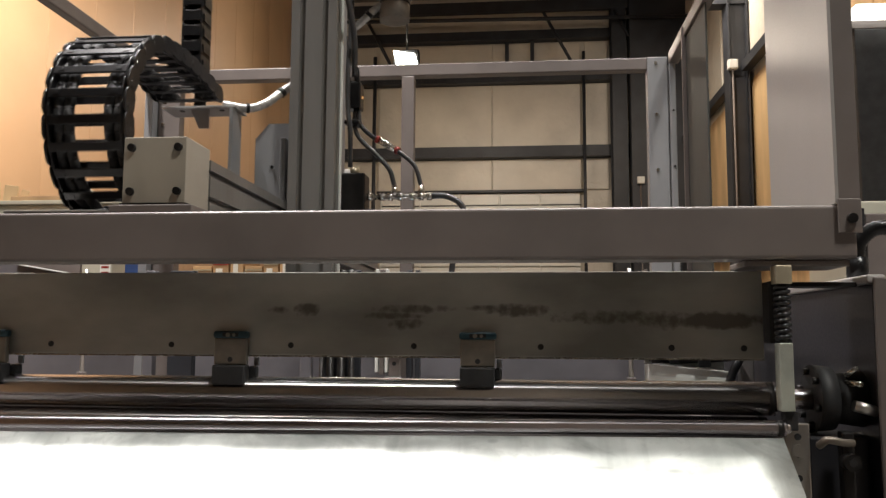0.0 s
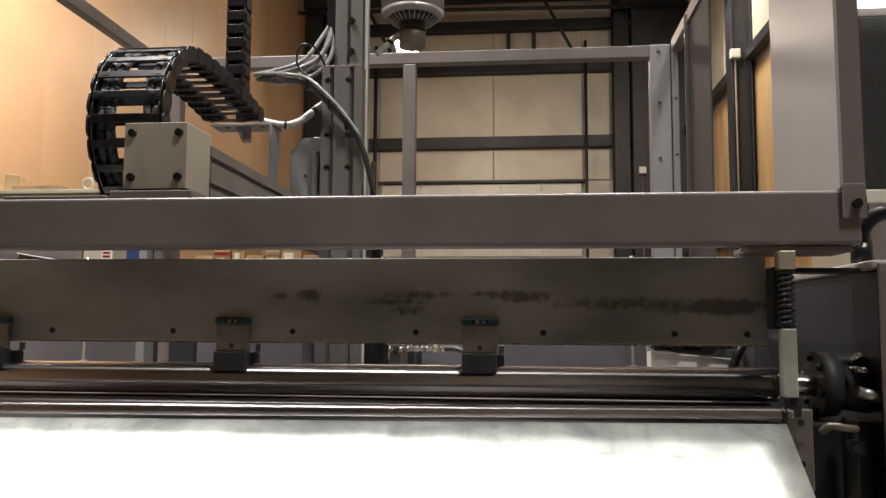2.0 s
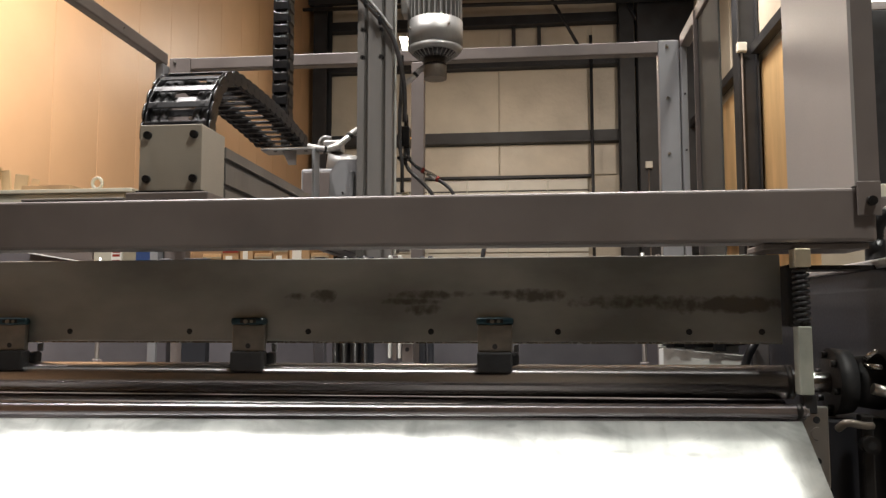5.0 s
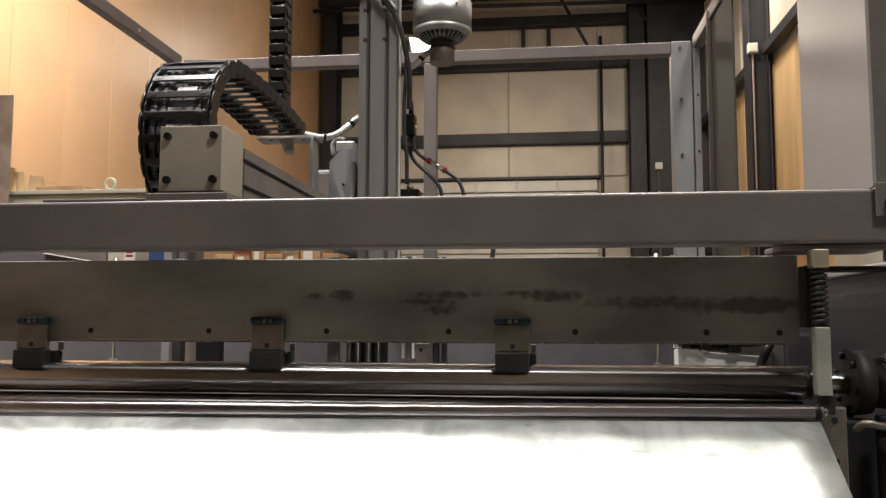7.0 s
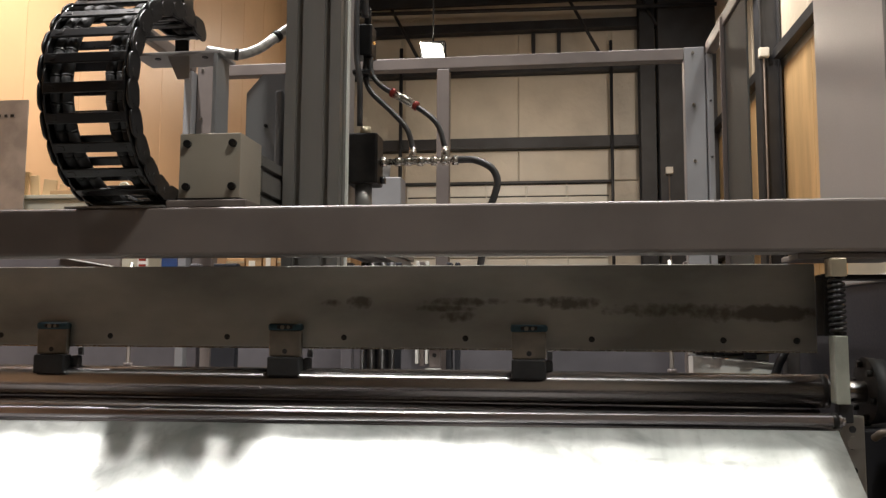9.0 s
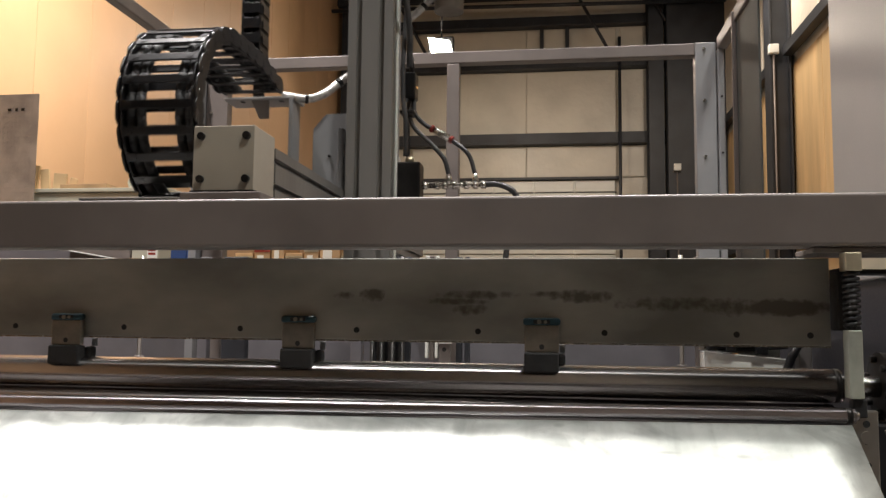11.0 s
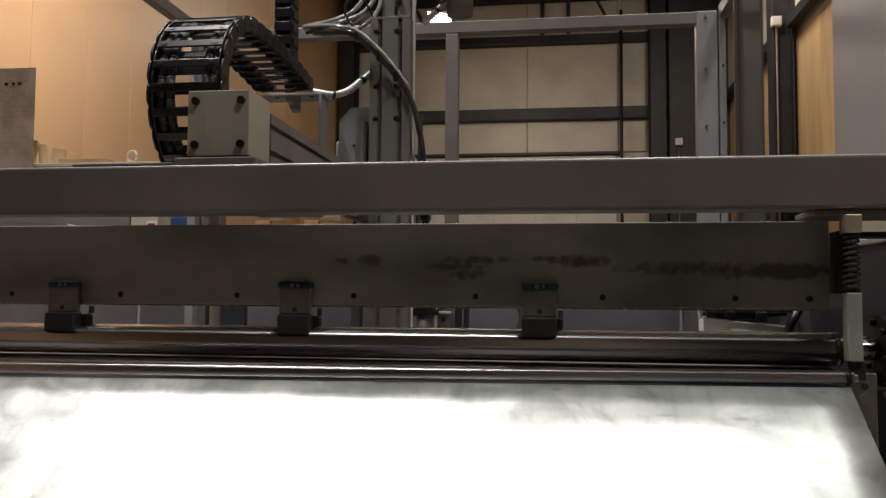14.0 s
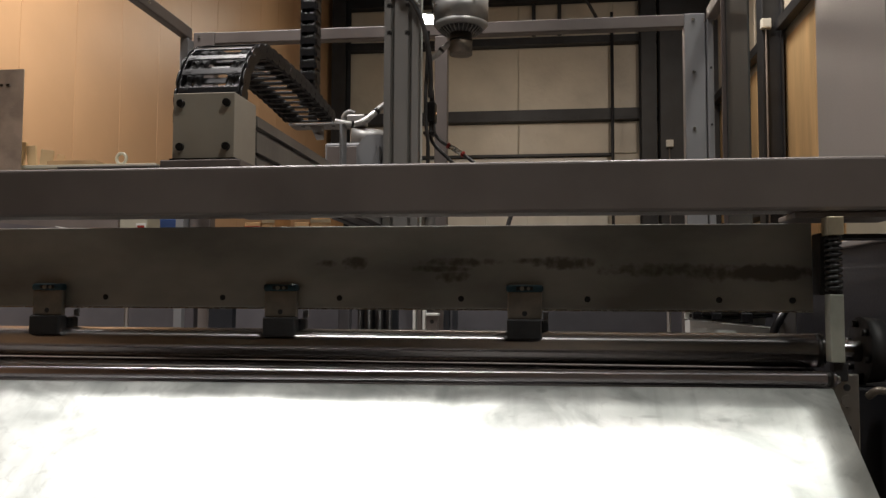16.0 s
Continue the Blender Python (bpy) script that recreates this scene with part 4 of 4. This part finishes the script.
def carriage():
    c = thing("gantry_carriage", "gantry carriage with a bracket, an upright column and a hanging motor", "carriage")
    out = [(-0.66, 1.42), (-0.56, 1.42), (-0.56, 1.615), (-0.628, 1.615), (-0.66, 1.578)]
    part("side_plate", prism(out, "y", 0.095, 0.107, 0.001), PAINT_BLUE, c)
    part("plate_rib", box(-0.592, -0.578, 0.07, 0.095, 1.42, 1.575, 0.004), PAINT_BLUE, c)
    part("saddle", box(-0.69, -0.465, 0.11, 0.28, 1.4215, 1.445, 0.003), PAINT_BLUE, c)
    part("guide_block", box(-0.564, -0.465, 0.125, 0.26, 1.335, 1.4205, 0.003), ALU, c)
    for x in (-0.65, -0.575):
        screw(c, (x, 0.11, 1.433), 0.004, name="saddle_screw")
    screw(c, (-0.617, 0.095, 1.51), 0.0035, name="plate_screw")
    # bracket that holds the moving end of the cable chain
    part("chain_shelf", box(-0.850, -0.676, 0.0, 0.075, 1.629, 1.635, 0.001), PANEL, c, "pale bent steel shelf")
    part("shelf_gusset", prism([(-0.785, 1.6285), (-0.742, 1.6285), (-0.742, 1.585), (-0.765, 1.585)], "y", 0.01, 0.015), PANEL, c)
    part("shelf_leg", box(-0.690, -0.682, 0.0, 0.06, 1.422, 1.6288, 0.001), PAINT_BLUE, c)
    for x in (-0.81, -0.715):
        screw(c, (x, 0.02, 1.6275), 0.006, axis="z", name="shelf_screw")
    # braided conduit from the chain to the column
    part("conduit", hose([(-0.715, 0.03, 1.645), (-0.69, 0.03, 1.640), (-0.655, 0.035, 1.636), (-0.62, 0.05, 1.652), (-0.585, 0.075, 1.690), (-0.553, 0.11, 1.728)], 0.0095, 12, 8, ribs=0.05), BRAID, c, "silver braided conduit")
    for p, q in (((-0.662, 0.033, 1.6365), (-0.655, 0.036, 1.6365)), ((-0.594, 0.068, 1.679), (-0.588, 0.073, 1.687))):
        part("cable_tie", rod(p, q, 0.0115, seg=14), BLACK, c)
    part("thin_wire", hose([(-0.575, 0.11, 1.615), (-0.572, 0.11, 1.66), (-0.566, 0.11, 1.70)], 0.0025, 8), CLEAR, c)
    # upright cable chain on its own strip behind the shelf
    part("chain_strip", box(-0.825, -0.795, 0.117, 0.121, 1.668, 2.7, 0.001), BLACKOX, c)
    part("strip_foot", box(-0.815, -0.70, 0.06, 0.097, 1.6355, 1.641, 0.001), PANEL, c)
    link = None
    for k in range(26):
        z = 1.705 + 0.038 * k
        if link is None:
            bm = box(-0.026, -0.019, -0.030, 0.030, 0, 0.0375, 0.002)
            box(0.019, 0.024, -0.030, 0.030, 0, 0.0375, 0.002, bm=bm)
            box(0.0235, 0.0275, -0.022, 0.022, 0.004, 0.024, 0.001, bm=bm)
            box(-0.020, 0.020, -0.031, -0.026, 0.005, 0.030, 0.001, bm=bm)
            box(-0.020, 0.020, 0.026, 0.031, 0.005, 0.030, 0.001, bm=bm)
            link = part("upright_link", bm, BLACK, c, "black plastic chain link")
            o = link
        else:
            o = new("upright_link", link.data)
            o.parent = c
        o.location = (-0.810, 0.085, z)
    # hanging motor
    mx, my, mz = -0.333, 0.125, 1.884
    part("coupling", rod((mx, my, mz - 0.014), (mx, my, mz + 0.05), 0.036, seg=32), FINGER, c, "bare metal coupling")
    part("coupling_band", rod((mx, my, mz + 0.026), (mx, my, mz + 0.032), 0.0375, seg=32), BLACKOX, c)
    part("fan_grille", rod((mx, my, mz + 0.05), (mx, my, mz + 0.068), 0.049, 0.069, 32), DARKPAINT, c)
    for k in range(28):
        a = 2 * math.pi * k / 28
        d = Vector((math.cos(a), math.sin(a), 0))
        p = Vector((mx, my, mz + 0.049))
        part("grille_bar", hose([p + d * 0.045, p + d * 0.059 + Vector((0, 0, 0.008)), p + d * 0.073 + Vector((0, 0, 0.02))], 0.0018, 5, 3), CAST, c)
    bm = rod((mx, my, mz + 0.066), (mx, my, mz + 0.082), 0.073, 0.087, 40)
    rod((mx, my, mz + 0.082), (mx, my, mz + 0.165), 0.087, 0.087, 40, bm)
    part("fan_cowl", bm, CAST, c)
    for k in range(4):
        a = 0.6 + k * math.pi / 2
        part("cowl_screw", rod((mx + 0.086 * math.cos(a), my + 0.086 * math.sin(a), mz + 0.135), (mx + 0.092 * math.cos(a), my + 0.092 * math.sin(a), mz + 0.135), 0.004, seg=8), NICKEL, c)
    bm = rod((mx, my, mz + 0.165), (mx, my, mz + 0.29), 0.068, seg=32)
    part("motor_body", bm, CAST, c)
    fin = None
    for k in range(30):
        a = 2 * math.pi * k / 30
        if fin is None:
            fin = part("cooling_fin", box(0.064, 0.085, -0.0016, 0.0016, 0, 0.122, 0.0006), CAST, c)
            o = fin
        else:
            o = new("cooling_fin", fin.data)
            o.parent = c
        o.matrix_basis = pose(mx, my, mz + 0.166, 0, 0, math.degrees(a))
    part("motor_flange", rod((mx, my, mz + 0.29), (mx, my, mz + 0.31), 0.088, seg=36), CAST, c)
    part("motor_neck", rod((mx, my, mz + 0.31), (mx, my, mz + 0.6), 0.035, seg=24), BRASSY, c)
    part("terminal_box", box(mx - 0.105, mx - 0.06, my - 0.03, my + 0.03, mz + 0.19, mz + 0.27, 0.006), CAST, c)
    part("motor_arm", box(-0.50, mx + 0.06, my - 0.05, my + 0.05, mz + 0.6, mz + 0.64, 0.004), PAINT_BLUE, c)
    part("mast", box(-0.555, -0.47, 0.15, 0.22, 1.446, 2.75, 0.004), PAINT_BLUE, c)
    part("tag", box(-0.577, -0.5555, 0.150, 0.154, 1.842, 1.868, 0.001), DOOR, c, "small white tag")
    part("motor_conduit", hose([(mx - 0.028, my - 0.01, mz + 0.025), (mx - 0.05, my - 0.01, mz + 0.01), (mx - 0.07, my - 0.01, mz - 0.01), (mx - 0.10, my, mz - 0.03)], 0.0085, 10, 8, ribs=0.06), BRAID, c)
    part("cable_tie", rod((mx - 0.058, my - 0.01, mz + 0.003), (mx - 0.064, my - 0.01, mz - 0.004), 0.0105, seg=12), BLACK, c)

    # the column that slides up and down
    x0, x1, y0, y1 = -0.563, -0.455, 0.042, 0.090
    out = [(u + (x0 + x1) / 2, v + (y0 + y1) / 2) for u, v in slotted(x1 - x0, y1 - y0, (2, 1), 0.009, 0.012)]
    col = part("lift_column", prism(out, "z", 1.192, 2.19), ALU, c, "grey aluminium lift column")
    out = [(u - 0.500, v + 0.105) for u, v in slotted(0.075, 0.06, (1, 1), 0.008, 0.010)]
    part("upper_column", prism(out, "z", 2.192, 3.35), ALU, col)
    part("black_rail", box(-0.560, -0.540, 0.075, 0.115, 2.16, 3.3, 0.003), BLACK, col)
    part("top_cap", box(x0, x1, y0, y1, 2.1902, 2.196, 0.001), PAINT, col)
    part("edge_strip", box(x1 - 0.004, x1 + 0.004, y1 + 0.0005, y1 + 0.012, 1.15, 3.3, 0.001), DOOR, col, "pale edge strip")
    for z in (1.92, 2.007, 2.155, 2.245, 2.33, 2.48):
        for x in (-0.547, -0.491):
            if z < 2.19:
                screw(col, (x, y0 + 0.006, z), 0.0085, name="column_screw")
            elif x > -0.52:
                screw(col, (x, 0.075, z), 0.0085, name="column_screw")
    # hoses at the column's head
    hy = 0.02
    main = [(-0.742, 0.05, 2.166), (-0.70, 0.04, 2.163), (-0.65, 0.02, 2.152), (-0.594, hy, 2.136), (-0.52, hy, 2.066), (-0.456, hy + 0.01, 1.982), (-0.430, 0.05, 1.891), (-0.426, 0.10, 1.82), (-0.432, 0.14, 1.74)]
    part("air_hose", hose(main, 0.0075, 10, 8), HOSE, col, "dark grey air hose")
    part("air_hose", hose([(p[0] + 0.006, p[1] - 0.008, p[2] + 0.012) for p in main[:6]], 0.005, 10, 8), CLEAR, col, "clear hose")
    for k, (dz, dx) in enumerate(((0.0, 0.0), (0.02, 0.012), (-0.012, 0.02), (0.03, -0.01))):
        part("air_hose", hose([(-0.742 + dx, 0.05, 2.166 + dz * 0.4), (-0.66, 0.04, 2.162 + dz), (-0.60 + dx, 0.05, 2.19 + dz), (-0.565 + dx, 0.07, 2.25 + dz), (-0.55, 0.085, 2.33)], 0.006, 8, 8), CLEAR, col, "clear hose")
    part("black_loop", hose([(-0.60, 0.03, 2.16), (-0.628, 0.03, 2.20), (-0.622, 0.03, 2.245), (-0.59, 0.035, 2.25), (-0.565, 0.05, 2.215), (-0.55, 0.06, 2.17)], 0.003, 8, 8), BLACK, col)
    for p in ((-0.594, hy, 2.136), (-0.535, hy, 2.082), (-0.49, hy, 2.026)):
        part("hose_tie", box(p[0] - 0.004, p[0] + 0.004, p[1] - 0.012, p[1] + 0.012, p[2] - 0.012, p[2] + 0.014, 0.002), BLACK, col)
    # valve blocks, fittings and hoses on its side
    part("sensor_block", box(-0.4505, -0.415, 0.13, 0.175, 1.66, 1.725, 0.004), BLACK, col, "black sensor block")
    part("sensor_plug", rod((-0.428, 0.15, 1.725), (-0.428, 0.15, 1.765), 0.008, 0.006, 12), BLACK, col)
    part("indicator", rod((-0.4148, 0.15, 1.69), (-0.4125, 0.15, 1.69), 0.003, seg=10), LED, col, "small amber light")
    part("valve_block", box(-0.462, -0.400, 0.125, 0.185, 1.398, 1.500, 0.004), BLACKOX, col, "black vacuum valve block")
    part("valve_cap", rod((-0.43, 0.15, 1.500), (-0.43, 0.15, 1.516), 0.011, seg=14), BRASSY, col)
    part("valve_knob", rod((-0.398, 0.15, 1.408), (-0.388, 0.15, 1.408), 0.008, seg=12), BLACK, col)
    part("valve_stem", rod((-0.432, 0.15, 1.33), (-0.432, 0.15, 1.398), 0.017, seg=18), CAST, col)
    part("manifold", rod((-0.398, 0.15, 1.444), (-0.245, 0.15, 1.446), 0.0065, seg=14), NICKEL, col, "nickel tee manifold")
    for x in (-0.392, -0.362, -0.342, -0.318, -0.290, -0.268, -0.248):
        part("manifold_nut", rod((x - 0.006, 0.15, 1.445), (x + 0.006, 0.15, 1.445), 0.0098, seg=6), NICKEL, col)
    for x in (-0.333, -0.268):
        part("tee_fitting", rod((x, 0.15, 1.448), (x, 0.15, 1.472), 0.0085, 0.0065, 12), NICKEL, col)
    part("vacuum_hose", hose([(-0.43, 0.15, 1.66), (-0.432, 0.15, 1.625), (-0.42, 0.15, 1.59), (-0.375, 0.15, 1.545), (-0.345, 0.15, 1.51), (-0.333, 0.15, 1.470)], 0.0058, 10, 8), HOSE, col)
    part("vacuum_hose", hose([(-0.422, 0.15, 1.66), (-0.418, 0.15, 1.625), (-0.395, 0.15, 1.598), (-0.365, 0.15, 1.58), (-0.325, 0.15, 1.555), (-0.285, 0.15, 1.52), (-0.268, 0.15, 1.470)], 0.0055, 10, 8), HOSE, col)
    part("hose_joiner", rod((-0.372, 0.15, 1.584), (-0.330, 0.15, 1.559), 0.0085, seg=14), NICKEL, col)
    for p, q in (((-0.378, 0.15, 1.5875), (-0.371, 0.15, 1.5835)), ((-0.331, 0.15, 1.5595), (-0.324, 0.15, 1.5555))):
        part("joiner_ring", rod(p, q, 0.0095, seg=14), RED, col, "red release ring")
    part("vacuum_hose", hose([(-0.245, 0.15, 1.446), (-0.21, 0.15, 1.445), (-0.178, 0.15, 1.43), (-0.165, 0.15, 1.405), (-0.170, 0.15, 1.375), (-0.185, 0.15, 1.33), (-0.2, 0.15, 1.22)], 0.0072, 10, 8), HOSE, col)
    part("side_hose", hose([(-0.438, 0.125, 1.95), (-0.440, 0.125, 1.85), (-0.444, 0.122, 1.76), (-0.443, 0.12, 1.66), (-0.436, 0.12, 1.6), (-0.438, 0.135, 1.515)], 0.006, 10, 8), HOSE, col)
    part("hose_strap", box(-0.452, -0.415, 0.12, 0.17, 1.618, 1.628, 0.003), BLACK, col)
    # suction frame at the foot of the column
    part("suction_beam", box(-1.30, 0.30, 0.06, 0.10, 1.118, 1.205, 0.002), PANEL, col, "pale grey suction beam")
    part("beam_edge", box(-1.30, 0.30, 0.052, 0.0595, 1.150, 1.156, 0.001), ALU, col)
    for x in (-1.23, -0.89, -0.63, -0.405, 0.231):
        bm = rod((x, 0.036, 1.126), (x, 0.036, 1.160), 0.017, seg=18)
        rod((x, 0.036, 1.116), (x, 0.036, 1.126), 0.022, 0.017, 18, bm)
        part("suction_cup", bm, RUBBER, col, "black bellows suction cup")
        part("cup_fitting", rod((x, 0.036, 1.160), (x, 0.036, 1.185), 0.008, seg=10), BLUEFIT if x == -0.89 else NICKEL, col)
        part("cup_clamp", box(x + 0.024, x + 0.036, 0.045, 0.0595, 1.12, 1.165, 0.002), CAST, col)
    for a, b in ((-1.23, -0.89), (-0.89, -0.63), (-0.63, -0.405), (-0.405, 0.231)):
        part("cup_hose", hose([(a, 0.036, 1.186), (a + (b - a) * 0.3, 0.036, 1.20), (a + (b - a) * 0.7, 0.036, 1.198), (b, 0.036, 1.186)], 0.005, 8, 6), CLEAR, col)
    return c, col


CARRIAGE, COLUMN = carriage()


# ---- the rolling cable chain ----
PITCH, BEND, Z_MID, Y_FIX, WIDTH = 0.0432, 0.165, 1.5005, 0.78, 0.147
BEND_NEAR = 0.007
LENGTH = (Y_FIX - BEND_NEAR) + math.pi * BEND + (carriage_y(9.0) + 0.01 - BEND_NEAR)


def chain_pose(s, t):
    """Pose of the chain at s metres from its fixed end: y, z and the turn of the link about x."""
    c = carriage_y(t) + 0.01
    bend_y = (Y_FIX + c + math.pi * BEND - LENGTH) / 2
    low, arc = Y_FIX - bend_y, math.pi * BEND
    if s <= low:
        return Y_FIX - s, Z_MID - BEND, 180.0
    if s <= low + arc:
        a = (s - low) / BEND
        return bend_y - BEND * math.sin(a), Z_MID - BEND * math.cos(a), 180.0 - math.degrees(a)
    u = s - low - arc
    rest = max(c - bend_y, 0.05)
    return bend_y + u, Z_MID + BEND + 0.008 * math.sin(math.pi * min(1, u / rest)) - 0.024 * min(1, u / rest) ** 1.6, 0.0


def cable_chain():
    ch = thing("cable_chain", "black plastic cable chain looping between tray and carriage", "cable chain")
    w, p = WIDTH / 2, PITCH
    bm = bmesh.new()
    for s in (-1, 1):
        for y0, y1, x, t, r in ((-p * 0.45, -p * 0.05, w, 0.0045, 0.0168), (-p * 0.2, p * 0.5, w - 0.0075, 0.004, 0.0152)):
            ends = []
            for c, a0 in ((y1, -90), (y0, 90)):
                ends += [(c + r * math.cos(math.radians(a0 + 22.5 * k)), r * math.sin(math.radians(a0 + 22.5 * k))) for k in range(9)]
            plate = prism(ends, "x", s * x - t / 2, s * x + t / 2, 0.0006)
            me = bpy.data.meshes.new("plate")
            plate.to_mesh(me)
            bm.from_mesh(me)
            bpy.data.meshes.remove(me)
        rod((s * (w - 0.001), -p * 0.5, 0), (s * (w + 0.0032), -p * 0.5, 0), 0.0075, 0.0068, 14, bm)
    box(-w + 0.006, w - 0.006, -0.0085, 0.0085, 0.0122, 0.0166, 0.0016, bm=bm)
    box(-w + 0.006, w - 0.006, -0.0085, 0.0085, -0.0165, -0.0125, 0.0014, bm=bm)
    box(-w + 0.02, -w + 0.045, -0.0065, -0.0048, -0.018, -0.0162, 0.0004, bm=bm)
    box(w - 0.045, w - 0.02, -0.0065, -0.0048, -0.018, -0.0162, 0.0004, bm=bm)
    for x in (-0.052, 0.052):
        box(x - 0.006, x + 0.006, -0.004, 0.004, 0.0160, 0.0176, 0.0008, bm=bm)
    side = part("x", bm, BLACK)
    sides = side.data
    bpy.data.objects.remove(side)
    cables = []
    for x, r, m in ((-0.055, 0.0095, RUBBER), (-0.036, 0.0092, RUBBER), (0.037, 0.0092, RUBBER), (0.055, 0.009, RUBBER)):
        cab = part("x", rod((x, -p * 0.56, -0.003), (x, p * 0.56, -0.003), r, seg=8), m)
        cables.append(cab.data)
        bpy.data.objects.remove(cab)
    links = []
    count = int(LENGTH / PITCH)
    for k in range(count):
        link = new("chain_link", sides)
        link.parent = ch
        for data in cables:
            q = new("cable", data)
            q.parent = link
        links.append((link, (k + 0.5) * PITCH))
    return links


LINKS = cable_chain()


# ---- the sheets that leave the machine ----
def cut_sheet():
    s = thing("metal_sheet", "thin bright metal strip with blue protective film", "metal sheet", "cut sheets")
    outline = [(-1.27, 0.0)]
    for x in (-0.86, -0.36, 0.115):
        outline += [(x - 0.009, 0.0), (x - 0.009, 0.006), (x + 0.009, 0.006), (x + 0.009, 0.0)]
    outline += [(0.248, 0.0), (0.248, 0.132), (-1.27, 0.132)]
    part("strip", prism(outline, "z", 0, 0.0009), FILM, s)
    return s


SHEET_A = cut_sheet()
SHEET_B = cut_sheet()
# seconds, lead edge y and z, tilt
EJECT = [(0.78, 0.02, 0.992, 0), (0.9, -0.045, 0.9925, 0), (1.0, -0.068, 0.9925, 0), (1.1, -0.091, 0.9925, 0.5), (1.2, -0.113, 0.991, 1), (1.3, -0.135, 0.986, 4), (1.35, -0.145, 0.955, 24), (1.4, -0.144, 0.9295, 44.5), (1.5, -0.205, 0.882, 36.2), (1.6, -0.31, 0.805, 36.2), (1.7, -0.43, 0.717, 36.2), (1.85, -0.60, 0.5925, 36.2), (2.0, -0.70, 0.519, 36.2)]


def motions():
    grid = sorted({round(0.1 * k, 2) for k in range(0, 161)})
    walk(CARRIAGE, [(t, pose(0, carriage_y(t), 0)) for t in grid])
    walk(COLUMN, [(t, pose(0, 0, S * along(DROP, t))) for t in grid])
    steps = sorted({round(0.2 * k, 2) for k in range(0, 81)})
    for link, s in LINKS:
        walk(link, [(t, pose(0.0 - 0.7725, *chain_pose(s, t)[:2], chain_pose(s, t)[2])) for t in steps])
    for sheet, shift in ((SHEET_A, 0.0), (SHEET_B, 10.85)):
        rows = [(t + shift, pose(0.008, y, z + 0.006, a, -0.46)) for t, y, z, a in EJECT]
        if shift:
            rows = [(0, pose(0, 0.62, 0.997)), (4, pose(0, 0.62, 0.997)), (8, pose(0, 0.10, 0.997)), (11.3, pose(0, 0.06, 0.997))] + rows + [(16, pose(0.008, -0.705, 0.5215, 36.2, -0.46))]
        else:
            rows = [(0, pose(0, 0.06, 0.997))] + rows + [(16, pose(0.008, -0.705, 0.5215, 36.2, -0.46))]
        walk(sheet, rows)
    for roller, speed in ((TOP_ROLLER, 1), (NIP_ROLLER, -1), (OUT_ROLLER, -1)):
        p = roller.location.copy()
        rows = []
        for k in range(0, 41):
            t = 0.4 * k
            turn = 60 * (min(max(t - 0.4, 0), 2.0) + min(max(t - 11.2, 0), 2.0))
            rows.append((t, pose(p.x, p.y, p.z, speed * turn, -0.46 if roller is OUT_ROLLER else 0)))
        walk(roller, rows)


motions()
